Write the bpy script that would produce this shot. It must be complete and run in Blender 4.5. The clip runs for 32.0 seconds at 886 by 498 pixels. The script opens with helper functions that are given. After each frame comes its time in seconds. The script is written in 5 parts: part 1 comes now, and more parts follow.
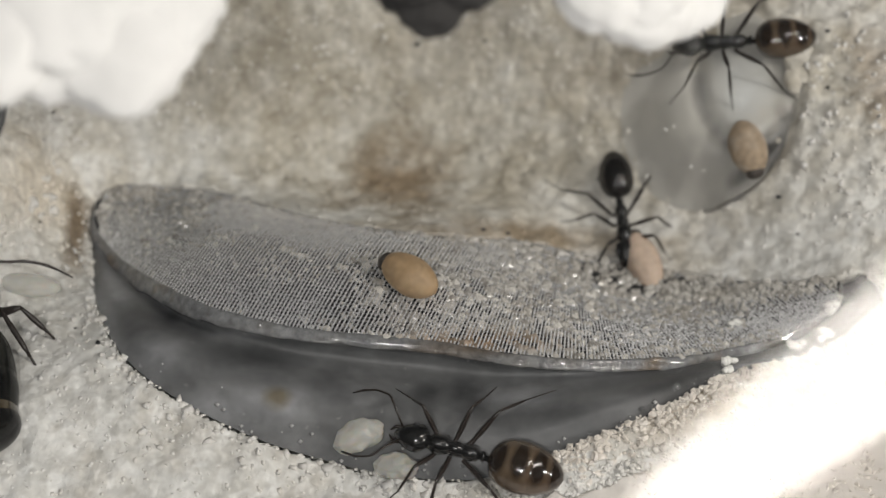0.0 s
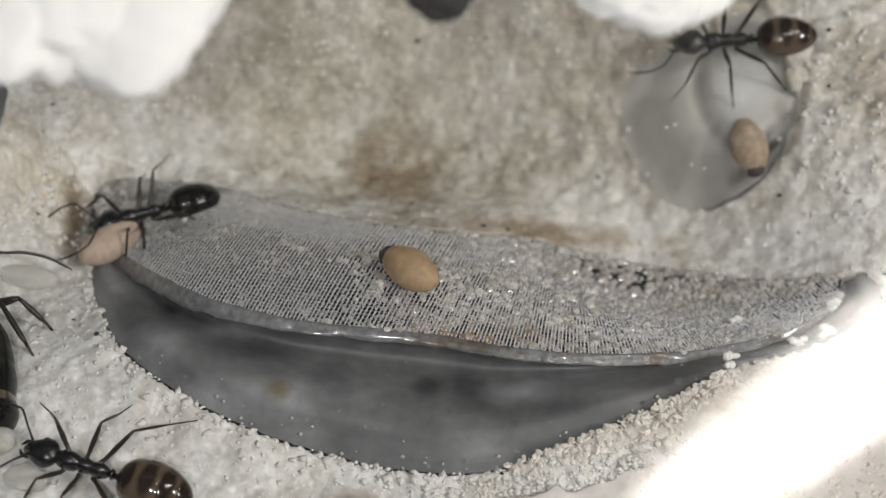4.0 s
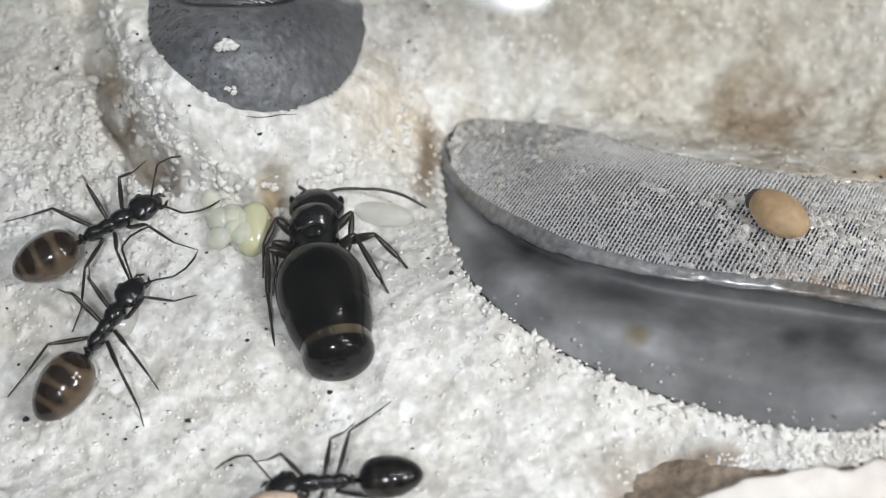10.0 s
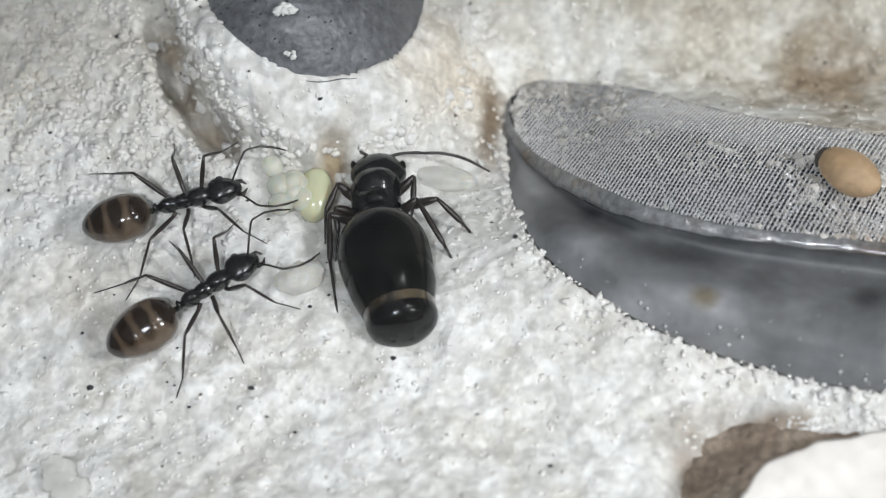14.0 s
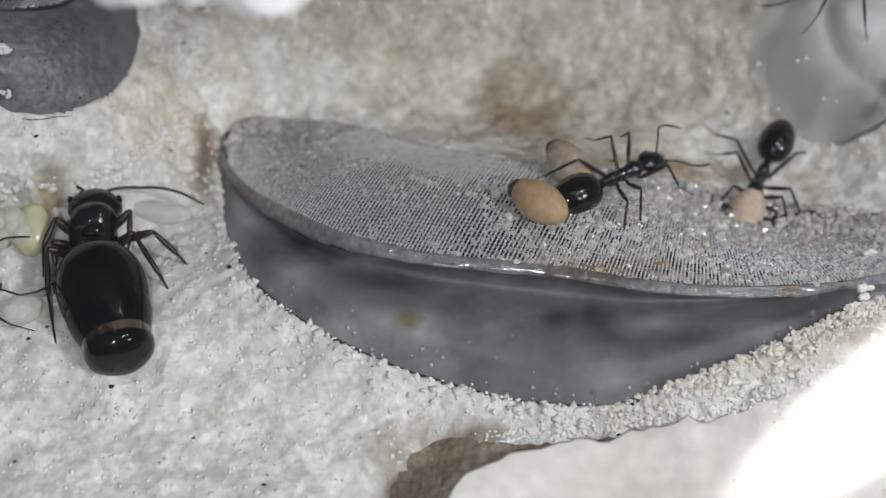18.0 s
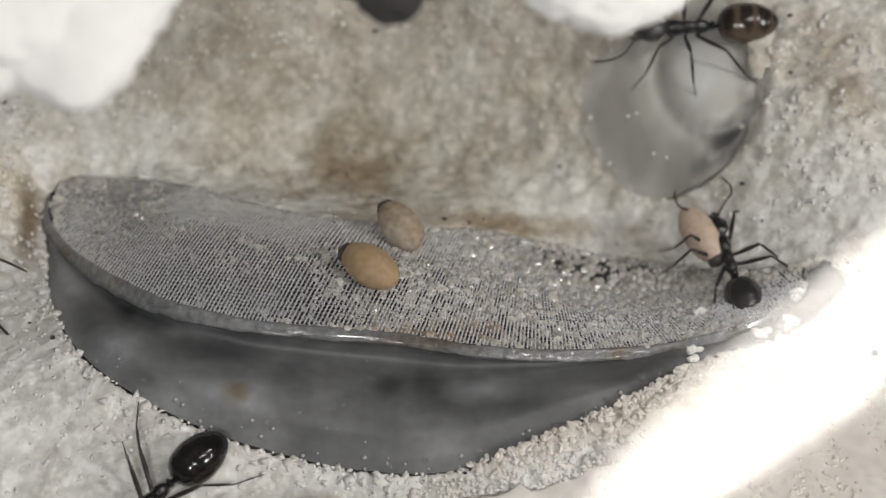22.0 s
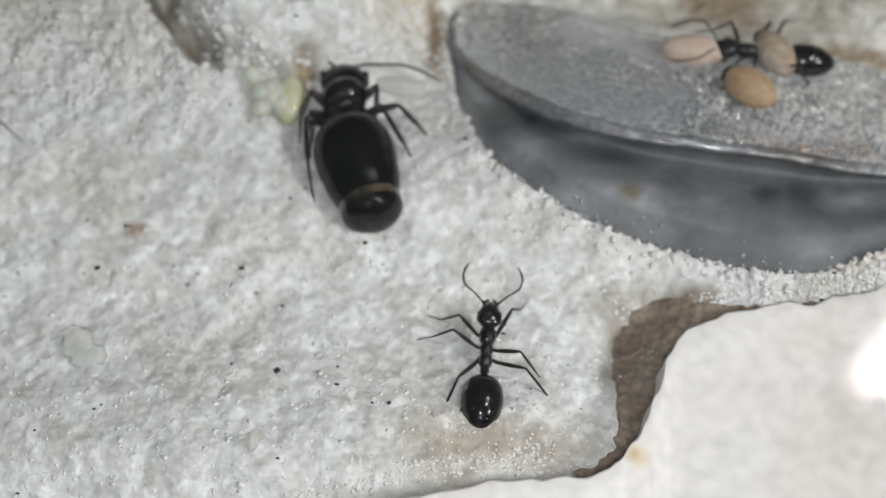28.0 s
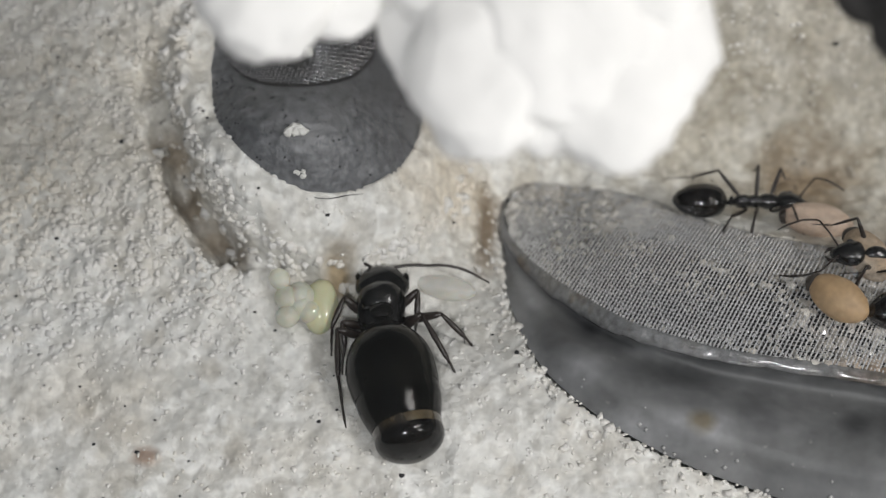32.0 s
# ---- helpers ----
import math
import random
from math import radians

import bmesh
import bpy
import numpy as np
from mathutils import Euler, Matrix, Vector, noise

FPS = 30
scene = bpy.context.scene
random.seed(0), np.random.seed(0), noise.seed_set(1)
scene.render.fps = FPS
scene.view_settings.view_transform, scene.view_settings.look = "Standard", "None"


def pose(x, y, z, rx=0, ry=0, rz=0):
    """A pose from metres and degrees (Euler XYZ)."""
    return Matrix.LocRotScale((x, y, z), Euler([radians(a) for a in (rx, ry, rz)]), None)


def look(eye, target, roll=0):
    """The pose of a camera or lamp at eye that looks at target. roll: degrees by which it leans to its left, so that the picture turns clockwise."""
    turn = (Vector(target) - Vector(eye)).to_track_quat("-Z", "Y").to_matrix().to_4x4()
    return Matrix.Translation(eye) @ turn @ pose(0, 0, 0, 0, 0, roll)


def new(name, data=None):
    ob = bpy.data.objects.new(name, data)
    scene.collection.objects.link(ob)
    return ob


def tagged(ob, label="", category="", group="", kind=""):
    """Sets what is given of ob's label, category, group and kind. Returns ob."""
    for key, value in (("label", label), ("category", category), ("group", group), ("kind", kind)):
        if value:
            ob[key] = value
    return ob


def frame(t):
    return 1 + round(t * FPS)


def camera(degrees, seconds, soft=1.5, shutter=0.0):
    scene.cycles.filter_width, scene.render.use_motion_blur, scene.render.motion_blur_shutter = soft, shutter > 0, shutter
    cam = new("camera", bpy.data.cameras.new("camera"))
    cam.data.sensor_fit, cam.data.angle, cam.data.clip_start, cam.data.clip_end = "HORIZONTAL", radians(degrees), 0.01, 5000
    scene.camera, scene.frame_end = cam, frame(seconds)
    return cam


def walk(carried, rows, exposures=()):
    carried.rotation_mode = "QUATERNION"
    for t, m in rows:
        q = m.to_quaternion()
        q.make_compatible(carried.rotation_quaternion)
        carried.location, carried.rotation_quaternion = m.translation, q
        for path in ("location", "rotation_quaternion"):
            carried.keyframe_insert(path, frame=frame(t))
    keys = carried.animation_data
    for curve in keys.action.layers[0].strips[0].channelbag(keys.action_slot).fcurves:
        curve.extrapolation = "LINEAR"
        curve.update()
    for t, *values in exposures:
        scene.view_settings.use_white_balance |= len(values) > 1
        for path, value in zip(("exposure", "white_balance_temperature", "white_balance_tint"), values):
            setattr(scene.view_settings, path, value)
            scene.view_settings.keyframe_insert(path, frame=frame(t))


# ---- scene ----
# All measures below are in millimetres; MM turns them into metres.
MM = 0.001
cam = camera(29.4, 32.0, soft=1.2)
PATH = [
    (0, (-6.20, -28.56, 74.23), (-1.64, -7.00, 18.42), 10.08),
    (0.5, (-6.38, -28.73, 73.67), (-1.36, -6.70, 18.09), 10.99),
    (1, (-5.98, -29.15, 72.58), (-0.77, -7.64, 16.81), 11.76),
    (1.5, (-5.91, -28.90, 72.08), (-0.75, -8.08, 16.04), 12.09),
    (2, (-6.09, -28.31, 72.59), (-0.44, -8.28, 16.31), 13.65),
    (2.5, (-6.26, -29.12, 73.10), (-0.70, -8.24, 17.13), 12.99),
    (4.5, (-7.23, -30.02, 73.44), (-2.51, -7.48, 18.04), 10.74),
    (5, (-7.30, -31.05, 72.88), (-5.27, -8.11, 17.48), 4.88),
    (5.5, (-7.88, -30.71, 72.61), (-6.58, -8.19, 17.01), 3.46),
    (6, (-8.15, -30.80, 71.76), (-8.48, -8.33, 16.13), -0.24),
    (6.5, (-8.66, -30.36, 71.52), (-10.17, -8.36, 15.72), -2.89),
    (7, (-8.79, -30.19, 71.38), (-11.78, -8.26, 15.61), -6.29),
    (7.5, (-9.23, -29.83, 71.09), (-13.25, -7.88, 15.40), -8.57),
    (8, (-9.28, -29.88, 70.62), (-14.03, -7.82, 15.03), -10.13),
    (8.5, (-9.17, -30.08, 70.48), (-14.16, -8.05, 14.90), -10.78),
    (9, (-9.02, -29.97, 70.50), (-14.33, -8.08, 14.89), -11.70),
    (9.5, (-9.45, -30.09, 70.25), (-14.65, -8.41, 14.55), -11.70),
    (10, (-9.52, -30.06, 70.02), (-15.18, -8.60, 14.28), -12.98),
    (10.5, (-9.17, -30.15, 69.33), (-16.29, -8.69, 13.75), -16.22),
    (11, (-9.30, -30.07, 68.96), (-16.73, -8.92, 13.30), -17.27),
    (11.5, (-9.33, -30.06, 68.83), (-16.96, -9.34, 13.04), -18.20),
    (12, (-9.26, -30.11, 69.06), (-16.95, -9.49, 13.25), -18.64),
    (12.5, (-9.29, -30.06, 68.96), (-17.33, -9.61, 13.13), -19.55),
    (13, (-9.32, -30.08, 68.87), (-17.45, -9.65, 13.04), -19.96),
    (13.5, (-9.31, -30.08, 68.94), (-17.46, -9.67, 13.11), -20.11),
    (15.5, (-9.04, -30.74, 69.72), (-16.25, -10.06, 13.85), -17.95),
    (16, (-8.82, -31.15, 70.52), (-14.70, -10.39, 14.53), -15.00),
    (16.5, (-8.63, -30.99, 71.41), (-12.67, -10.22, 15.27), -10.65),
    (17, (-8.26, -31.30, 71.81), (-10.74, -10.47, 15.60), -6.88),
    (17.5, (-8.08, -31.05, 72.37), (-8.77, -10.19, 16.12), -2.47),
    (18, (-7.77, -31.21, 72.77), (-6.66, -9.86, 16.71), 2.01),
    (18.5, (-7.72, -31.34, 72.73), (-5.83, -9.78, 16.77), 3.88),
    (19, (-7.40, -30.73, 73.17), (-4.38, -9.42, 17.16), 6.53),
    (19.5, (-6.95, -29.67, 73.60), (-3.31, -8.98, 17.39), 8.16),
    (20, (-6.90, -28.69, 73.69), (-2.76, -8.42, 17.37), 9.52),
    (20.5, (-6.68, -26.95, 74.16), (-1.92, -7.59, 17.57), 11.44),
    (21, (-6.98, -26.84, 74.15), (-1.44, -7.25, 17.71), 13.31),
    (21.5, (-6.43, -27.37, 73.70), (-0.53, -7.10, 17.53), 13.72),
    (22, (-6.27, -27.98, 73.18), (-0.22, -6.95, 17.32), 13.40),
    (22.5, (-6.31, -28.11, 72.81), (0.07, -6.98, 17.02), 13.95),
    (23, (-6.64, -28.11, 72.89), (0.00, -7.11, 17.08), 14.62),
    (23.5, (-6.59, -27.96, 72.82), (0.13, -7.16, 16.94), 14.94),
    (24, (-6.61, -28.15, 72.77), (0.11, -7.18, 16.96), 15.00),
    (24.5, (-6.99, -30.07, 72.64), (-0.28, -8.57, 17.03), 14.74),
    (25, (-7.42, -33.89, 74.35), (-1.39, -11.32, 19.08), 12.85),
    (25.5, (-8.96, -38.60, 73.93), (-2.82, -14.62, 19.28), 12.77),
    (26, (-13.02, -41.78, 77.78), (-10.12, -18.61, 22.51), 6.62),
    (26.5, (-13.72, -43.33, 78.02), (-11.75, -20.81, 22.44), 5.05),
    (28.5, (-15.17, -30.89, 81.63), (-18.29, -14.90, 23.89), -9.26),
    (29, (-13.57, -29.49, 78.38), (-17.45, -13.53, 22.58), -11.32),
    (29.5, (-13.20, -27.40, 76.80), (-17.46, -10.20, 21.00), -11.90),
    (30, (-13.07, -26.70, 76.31), (-17.46, -9.14, 20.51), -12.11),
    (30.5, (-13.25, -25.20, 76.00), (-17.60, -8.05, 20.20), -12.25),
    (31, (-13.64, -21.90, 75.35), (-17.84, -5.51, 19.55), -12.54),
    (31.5, (-13.80, -22.80, 74.60), (-18.30, -5.15, 18.80), -12.35),
    (32, (-13.86, -23.21, 74.42), (-18.38, -5.16, 18.62), -12.29),
]
EXPOSURES = [(0, -0.38, 6820, 10), (1.2, -0.37, 6620, 10), (4.5, -0.32, 6670, 10), (6, -0.03, 6420, 10), (9, 0.32, 6320, 10), (13, 0.29, 6170, 9), (16, 0.23, 6170, 9), (18, -0.22, 6220, 9), (20, -0.37, 6420, 10), (23, -0.41, 6770, 10), (26, -0.3, 6520, 10), (29, -0.04, 6170, 8), (30, -0.05, 6220, 9), (31, -0.47, 6370, 10), (32, -0.2, 6520, 10)]
walk(cam, [(t, look(Vector(eye) * MM, Vector(target) * MM, roll)) for t, eye, target, roll in PATH], EXPOSURES)
cam.data.dof.use_dof, cam.data.dof.focus_distance, cam.data.dof.aperture_fstop = True, 0.0765, 46

# ---- light: a strip lamp above the nest, a desk lamp beside it, the flash over the viewer, a dim room ----
world = bpy.data.worlds.new("room")
world.use_nodes = True
world.node_tree.nodes["Background"].inputs[0].default_value = (0.86, 0.93, 1.0, 1)
world.node_tree.nodes["Background"].inputs[1].default_value = 0.11
scene.world = world
lamp_data = bpy.data.lights.new("strip_lamp", "AREA")
lamp_data.shape, lamp_data.size, lamp_data.size_y = "ELLIPSE", 0.070, 0.0112
lamp_data.energy, lamp_data.color = 0.04, (1.0, 0.965, 0.92)
strip_lamp = new("strip_lamp", lamp_data)
strip_lamp.matrix_world = Matrix.Translation(Vector((47.7, 17.4, 105.6)) * MM) @ pose(0, 0, 0, 0, 0, 33) @ pose(0, 0, 0, 0, 12, 0)
desk_data = bpy.data.lights.new("desk_lamp", "AREA")
desk_data.shape, desk_data.size, desk_data.size_y = "RECTANGLE", 0.024, 0.024
desk_data.energy, desk_data.color = 0.243, (1.0, 0.99, 0.975)
desk_lamp = new("desk_lamp", desk_data)
desk_lamp.matrix_world = look(Vector((150, -46, 165)) * MM, Vector((-10, -4, 0)) * MM)
flash_data = bpy.data.lights.new("flash_lamp", "AREA")
flash_data.shape, flash_data.size, flash_data.size_y = "RECTANGLE", 0.012, 0.012
flash_data.energy, flash_data.color = 0.052, (0.985, 0.99, 1.0)
flash_lamp = new("flash_lamp", flash_data)
flash_lamp.matrix_world = look(Vector((-16, -46, 112)) * MM, Vector((-18, -4, 0)) * MM)


# ---- materials ----
def material(name, base, rough=0.7, metal=0.0, spots=None, grain=None, bump=None, spec=0.5, coat=0.0, sss=0.0, trans=0.0, alpha=1.0, island=0.0, cells=()):
    """base: colour. spots: (scale per m, colour, low, high) patches. grain: (scale per m, amount). bump: (scale per m, depth in m)."""
    m = bpy.data.materials.new(name)
    m.use_nodes = True
    nt = m.node_tree
    b = nt.nodes["Principled BSDF"]
    b.inputs["Base Color"].default_value = (*base, 1)
    b.inputs["Roughness"].default_value = rough
    b.inputs["Metallic"].default_value = metal
    b.inputs["Specular IOR Level"].default_value = spec
    b.inputs["Coat Weight"].default_value = coat
    b.inputs["Coat Roughness"].default_value = 0.08
    b.inputs["Subsurface Weight"].default_value = sss
    b.inputs["Subsurface Radius"].default_value = (0.0012, 0.0008, 0.0005)
    b.inputs["Transmission Weight"].default_value = trans
    b.inputs["Alpha"].default_value = alpha
    geo = nt.nodes.new("ShaderNodeNewGeometry")
    socket = None
    where = nt.nodes.new("ShaderNodeTexCoord").outputs["Object"]

    def noise_tex(scale, detail=4.0):
        n = nt.nodes.new("ShaderNodeTexNoise")
        n.inputs["Scale"].default_value, n.inputs["Detail"].default_value = scale, detail
        nt.links.new(where, n.inputs["Vector"])
        return n.outputs["Fac"]

    def ramp(fac, low, high):
        r = nt.nodes.new("ShaderNodeMapRange")
        r.inputs["From Min"].default_value, r.inputs["From Max"].default_value = low, high
        nt.links.new(fac, r.inputs["Value"])
        return r.outputs["Result"]

    def mix(fac, a, c, blend="MIX"):
        x = nt.nodes.new("ShaderNodeMix")
        x.data_type, x.blend_type = "RGBA", blend
        for sock, v in ((x.inputs[0], fac), (x.inputs[6], a), (x.inputs[7], c)):
            if isinstance(v, bpy.types.NodeSocket):
                nt.links.new(v, sock)
            elif isinstance(v, (int, float)):
                sock.default_value = v
            else:
                sock.default_value = (*v, 1)
        return x.outputs[2]

    socket = base
    for s in spots or ():
        socket = mix(ramp(noise_tex(s[0]), s[2], s[3]), socket, s[1])
    if grain:
        socket = mix(grain[1], socket, mix(ramp(noise_tex(grain[0], 6.0), 0.3, 0.7), (0.25, 0.25, 0.25), (1.5, 1.5, 1.5)), "MULTIPLY")
    for scale, low, high in cells:
        v = nt.nodes.new("ShaderNodeTexVoronoi")
        v.inputs["Scale"].default_value = scale
        nt.links.new(where, v.inputs["Vector"])
        socket = mix(1.0, socket, mix(v.outputs["Color"], low, high), "MULTIPLY")
    if island:
        socket = mix(island, socket, mix(geo.outputs["Random Per Island"], (0.35, 0.33, 0.3), (1.5, 1.48, 1.42)), "MULTIPLY")
    if isinstance(socket, bpy.types.NodeSocket):
        nt.links.new(socket, b.inputs["Base Color"])
    if bump:
        k = nt.nodes.new("ShaderNodeBump")
        k.inputs["Distance"].default_value = bump[1]
        k.inputs["Strength"].default_value = 1.0
        nt.links.new(noise_tex(bump[0], 5.0), k.inputs["Height"])
        nt.links.new(k.outputs["Normal"], b.inputs["Normal"])
    return m


def stained_or_shaded(m, cx, cy, rx, ry, colour, amount=0.8, fade=0.9):
    """Lays one uneven patch of a shape of its own, a stain or painted light, over a material, round a place in
    millimetres.
    """
    nt = m.node_tree
    b = nt.nodes["Principled BSDF"]
    link = b.inputs["Base Color"].links
    before = link[0].from_socket if link else None
    where = nt.nodes.new("ShaderNodeTexCoord").outputs["Object"]
    mp = nt.nodes.new("ShaderNodeMapping")
    mp.inputs["Location"].default_value = (-cx / rx, -cy / ry, 0)
    mp.inputs["Scale"].default_value = (1000 / rx, 1000 / ry, 0)
    nt.links.new(where, mp.inputs["Vector"])
    ln = nt.nodes.new("ShaderNodeVectorMath")
    ln.operation = "LENGTH"
    nt.links.new(mp.outputs[0], ln.inputs[0])
    nz = nt.nodes.new("ShaderNodeTexNoise")
    nz.inputs["Scale"].default_value, nz.inputs["Detail"].default_value = 420, 6
    nt.links.new(where, nz.inputs["Vector"])
    add = nt.nodes.new("ShaderNodeMath")
    add.operation = "MULTIPLY_ADD"
    add.inputs[1].default_value = 1.6
    nt.links.new(nz.outputs["Fac"], add.inputs[0])
    nt.links.new(ln.outputs["Value"], add.inputs[2])
    r = nt.nodes.new("ShaderNodeMapRange")
    r.inputs["From Min"].default_value, r.inputs["From Max"].default_value = 1.9, 1.9 - fade
    r.inputs["To Max"].default_value = amount
    nt.links.new(add.outputs[0], r.inputs["Value"])
    x = nt.nodes.new("ShaderNodeMix")
    x.data_type, x.blend_type = "RGBA", "MULTIPLY"
    nt.links.new(r.outputs["Result"], x.inputs[0])
    x.inputs[6].default_value = b.inputs["Base Color"].default_value
    if before:
        nt.links.new(before, x.inputs[6])
    x.inputs[7].default_value = (*colour, 1)
    nt.links.new(x.outputs[2], b.inputs["Base Color"])


PLASTER = material("sandy_plaster", (0.675, 0.68, 0.67), 0.8, spots=[(140, (0.63, 0.61, 0.565), 0.45, 0.7), (800, (0.79, 0.795, 0.785), 0.47, 0.66), (520, (0.61, 0.595, 0.56), 0.56, 0.72), (330, (0.56, 0.54, 0.50), 0.58, 0.72)], grain=(2400, 0.24), bump=(2300, 0.00012), cells=[(1350, (0.84, 0.83, 0.80), (1.12, 1.12, 1.11)), (2700, (0.9, 0.89, 0.88), (1.08, 1.08, 1.08))])
GRAIN = material("sand_grain", (0.71, 0.705, 0.69), 0.5, spots=[(150, (0.66, 0.63, 0.57), 0.4, 0.7)], island=0.13, spec=0.7, bump=(2400, 0.00009))
BEIGEGRAIN = material("beige_grain", (0.64, 0.595, 0.54), 0.3, spots=[(200, (0.72, 0.68, 0.63), 0.4, 0.7)], island=0.25, spec=0.7, bump=(2600, 0.00006))
GRIT = material("grey_grit", (0.45, 0.44, 0.42), 0.2, spots=[(600, (0.35, 0.335, 0.31), 0.4, 0.65)], island=0.6, spec=0.7)
LEDGE = material("smooth_plaster", (0.74, 0.71, 0.67), 0.6, spots=[(160, (0.66, 0.60, 0.55), 0.45, 0.75)], grain=(1500, 0.15), bump=(1400, 0.00008))
COTTON = material("white_cotton", (0.86, 0.85, 0.83), 0.95, grain=(700, 0.06), bump=(700, 0.0002))
DARKPLUG = material("dark_foam", (0.035, 0.033, 0.032), 0.9, grain=(900, 0.3), bump=(1300, 0.0003))
PLASTIC = material("grey_plastic", (0.112, 0.115, 0.117), 0.46, spots=[(190, (0.185, 0.189, 0.192), 0.45, 0.66), (120, (0.06, 0.061, 0.062), 0.48, 0.66), (2200, (0.2, 0.2, 0.2), 0.68, 0.76)], grain=(1800, 0.2), bump=(260, 0.00012))
RIM = material("rim_plastic", (0.18, 0.184, 0.188), 0.13, spots=[(420, (0.2, 0.195, 0.185), 0.5, 0.7), (300, (0.14, 0.10, 0.06), 0.58, 0.7)], grain=(3000, 0.4), bump=(1100, 0.0003), coat=0.8)
STEEL = material("steel_mesh", (0.95, 0.955, 0.965), 0.24, metal=0.55, grain=(2500, 0.2))
BACKING = material("mesh_backing", (0.024, 0.024, 0.025), 0.7, grain=(3000, 0.3))
FILM = material("grey_film", (0.29, 0.293, 0.292), 0.5, spots=[(700, (0.39, 0.39, 0.385), 0.45, 0.7), (1200, (0.15, 0.15, 0.15), 0.58, 0.7)], grain=(3000, 0.4), bump=(1700, 0.0003))
BUBBLE = material("bubble", (0.42, 0.42, 0.42), 0.1, coat=0.5)
BEAD = material("water_bead", (0.9, 0.92, 0.93), 0.03, trans=0.9)
CUPGREY = material("worn_grey_plastic", (0.125, 0.13, 0.138), 0.42, spots=[(1400, (0.2, 0.205, 0.215), 0.52, 0.7), (260, (0.09, 0.092, 0.098), 0.5, 0.68)], grain=(2600, 0.5), bump=(1500, 0.00022))
FLECK = material("white_fleck", (0.75, 0.75, 0.72), 0.8, grain=(2000, 0.2))
SPECK = material("black_speck", (0.025, 0.025, 0.028), 0.7)
DOME = material("clear_plastic", (0.43, 0.42, 0.385), 0.38, spots=[(170, (0.37, 0.362, 0.335), 0.4, 0.7), (300, (0.46, 0.42, 0.36), 0.6, 0.75)], grain=(900, 0.12), bump=(150, 0.0001))
DARKMESH = material("dark_mesh", (0.4, 0.4, 0.42), 0.25, metal=0.9, grain=(2500, 0.3))
BLACK = material("black_chitin", (0.006, 0.0055, 0.005), 0.09, spec=0.42, grain=(3000, 0.3), bump=(5200, 0.000008))
DULLBLACK = material("dull_black_chitin", (0.007, 0.0068, 0.0066), 0.2, spec=0.45, coat=0.5, grain=(2600, 0.5), bump=(1300, 0.00009))
DIMBAND = material("dim_gaster", (0.016, 0.0125, 0.0095), 0.13, spec=0.5, coat=0.3, bump=(4200, 0.00001))
SOILSHADE = material("brown_soil_shade", (0.21, 0.16, 0.118), 0.9, spots=[(500, (0.29, 0.235, 0.18), 0.45, 0.65)], grain=(2600, 0.5), bump=(2200, 0.0003))
BROWN = material("brown_gaster", (0.098, 0.07, 0.045), 0.13, spots=[(500, (0.07, 0.045, 0.028), 0.45, 0.66)], spec=0.5, coat=0.5, bump=(4200, 0.00001))
for _x in (-2.1, -3.1, -4.0, -4.75):  # dark patches, one to a plate
    stained_or_shaded(BROWN, _x, 0.0, 0.38, 0.85, (0.17, 0.14, 0.12), 1.0, 0.5)
for _x in (-1.9, -2.7, -3.4, -4.0):
    stained_or_shaded(DIMBAND, _x, 0.0, 0.36, 1.2, (0.25, 0.25, 0.27), 1.0, 0.5)
QUEENBAND = material("queen_band", (0.085, 0.066, 0.038), 0.16, spec=0.6, coat=1.0, spots=[(600, (0.02, 0.016, 0.011), 0.42, 0.6)])
LEG = material("leg_chitin", (0.022, 0.016, 0.013), 0.35, spec=0.5)
COCOON = material("tan_cocoon", (0.37, 0.25, 0.135), 0.55, spots=[(700, (0.43, 0.30, 0.175), 0.4, 0.7)], grain=(3500, 0.25), bump=(4500, 0.00003), sss=0.15)
COCOONEND = material("cocoon_end", (0.045, 0.036, 0.03), 0.6, spots=[(900, (0.11, 0.08, 0.055), 0.5, 0.65)])
DUSTYCOCOON = material("dusty_cocoon", (0.34, 0.26, 0.18), 0.8, spots=[(500, (0.46, 0.40, 0.33), 0.45, 0.65)], grain=(3000, 0.35), bump=(3000, 0.00008))
HUSK = material("pale_husk", (0.74, 0.74, 0.69), 0.25, grain=(1500, 0.2), alpha=0.4)
PALECOCOON = material("pinkish_cocoon", (0.55, 0.43, 0.34), 0.65, spots=[(700, (0.47, 0.36, 0.28), 0.4, 0.7)], grain=(3500, 0.25), bump=(4500, 0.00003), sss=0.15)
EGG = material("egg_white", (0.80, 0.81, 0.70), 0.14, sss=0.4, coat=0.5, alpha=0.5, grain=(900, 0.12), bump=(1100, 0.00003))
YELLOWLARVA = material("larva_yellow", (0.66, 0.66, 0.44), 0.2, sss=0.5, coat=0.4, alpha=0.8, grain=(1500, 0.1), bump=(1300, 0.00003))
LARVA = material("larva_white", (0.70, 0.695, 0.64), 0.3, sss=0.4, coat=0.25, alpha=0.42, grain=(1200, 0.2), bump=(1600, 0.00004))
QUEENPLATE = material("queen_plate", (0.0115, 0.0115, 0.009), 0.14, spec=0.25, spots=[(420, (0.008, 0.008, 0.0065), 0.45, 0.62)], bump=(4200, 0.000008))
stained_or_shaded(QUEENBAND, -6.0, 1.5, 1.3, 1.5, (0.22, 0.2, 0.18), 1.0)
for _x, _y, _r in ((-2.7, 0.1, 1.9), (-4.9, 1.0, 1.25), (-4.9, -0.85, 1.3), (-5.5, 0.2, 0.8)):  # black patches between the olive ones
    stained_or_shaded(QUEENPLATE, _x, _y, _r, _r, (0.3, 0.3, 0.31), 1.0)
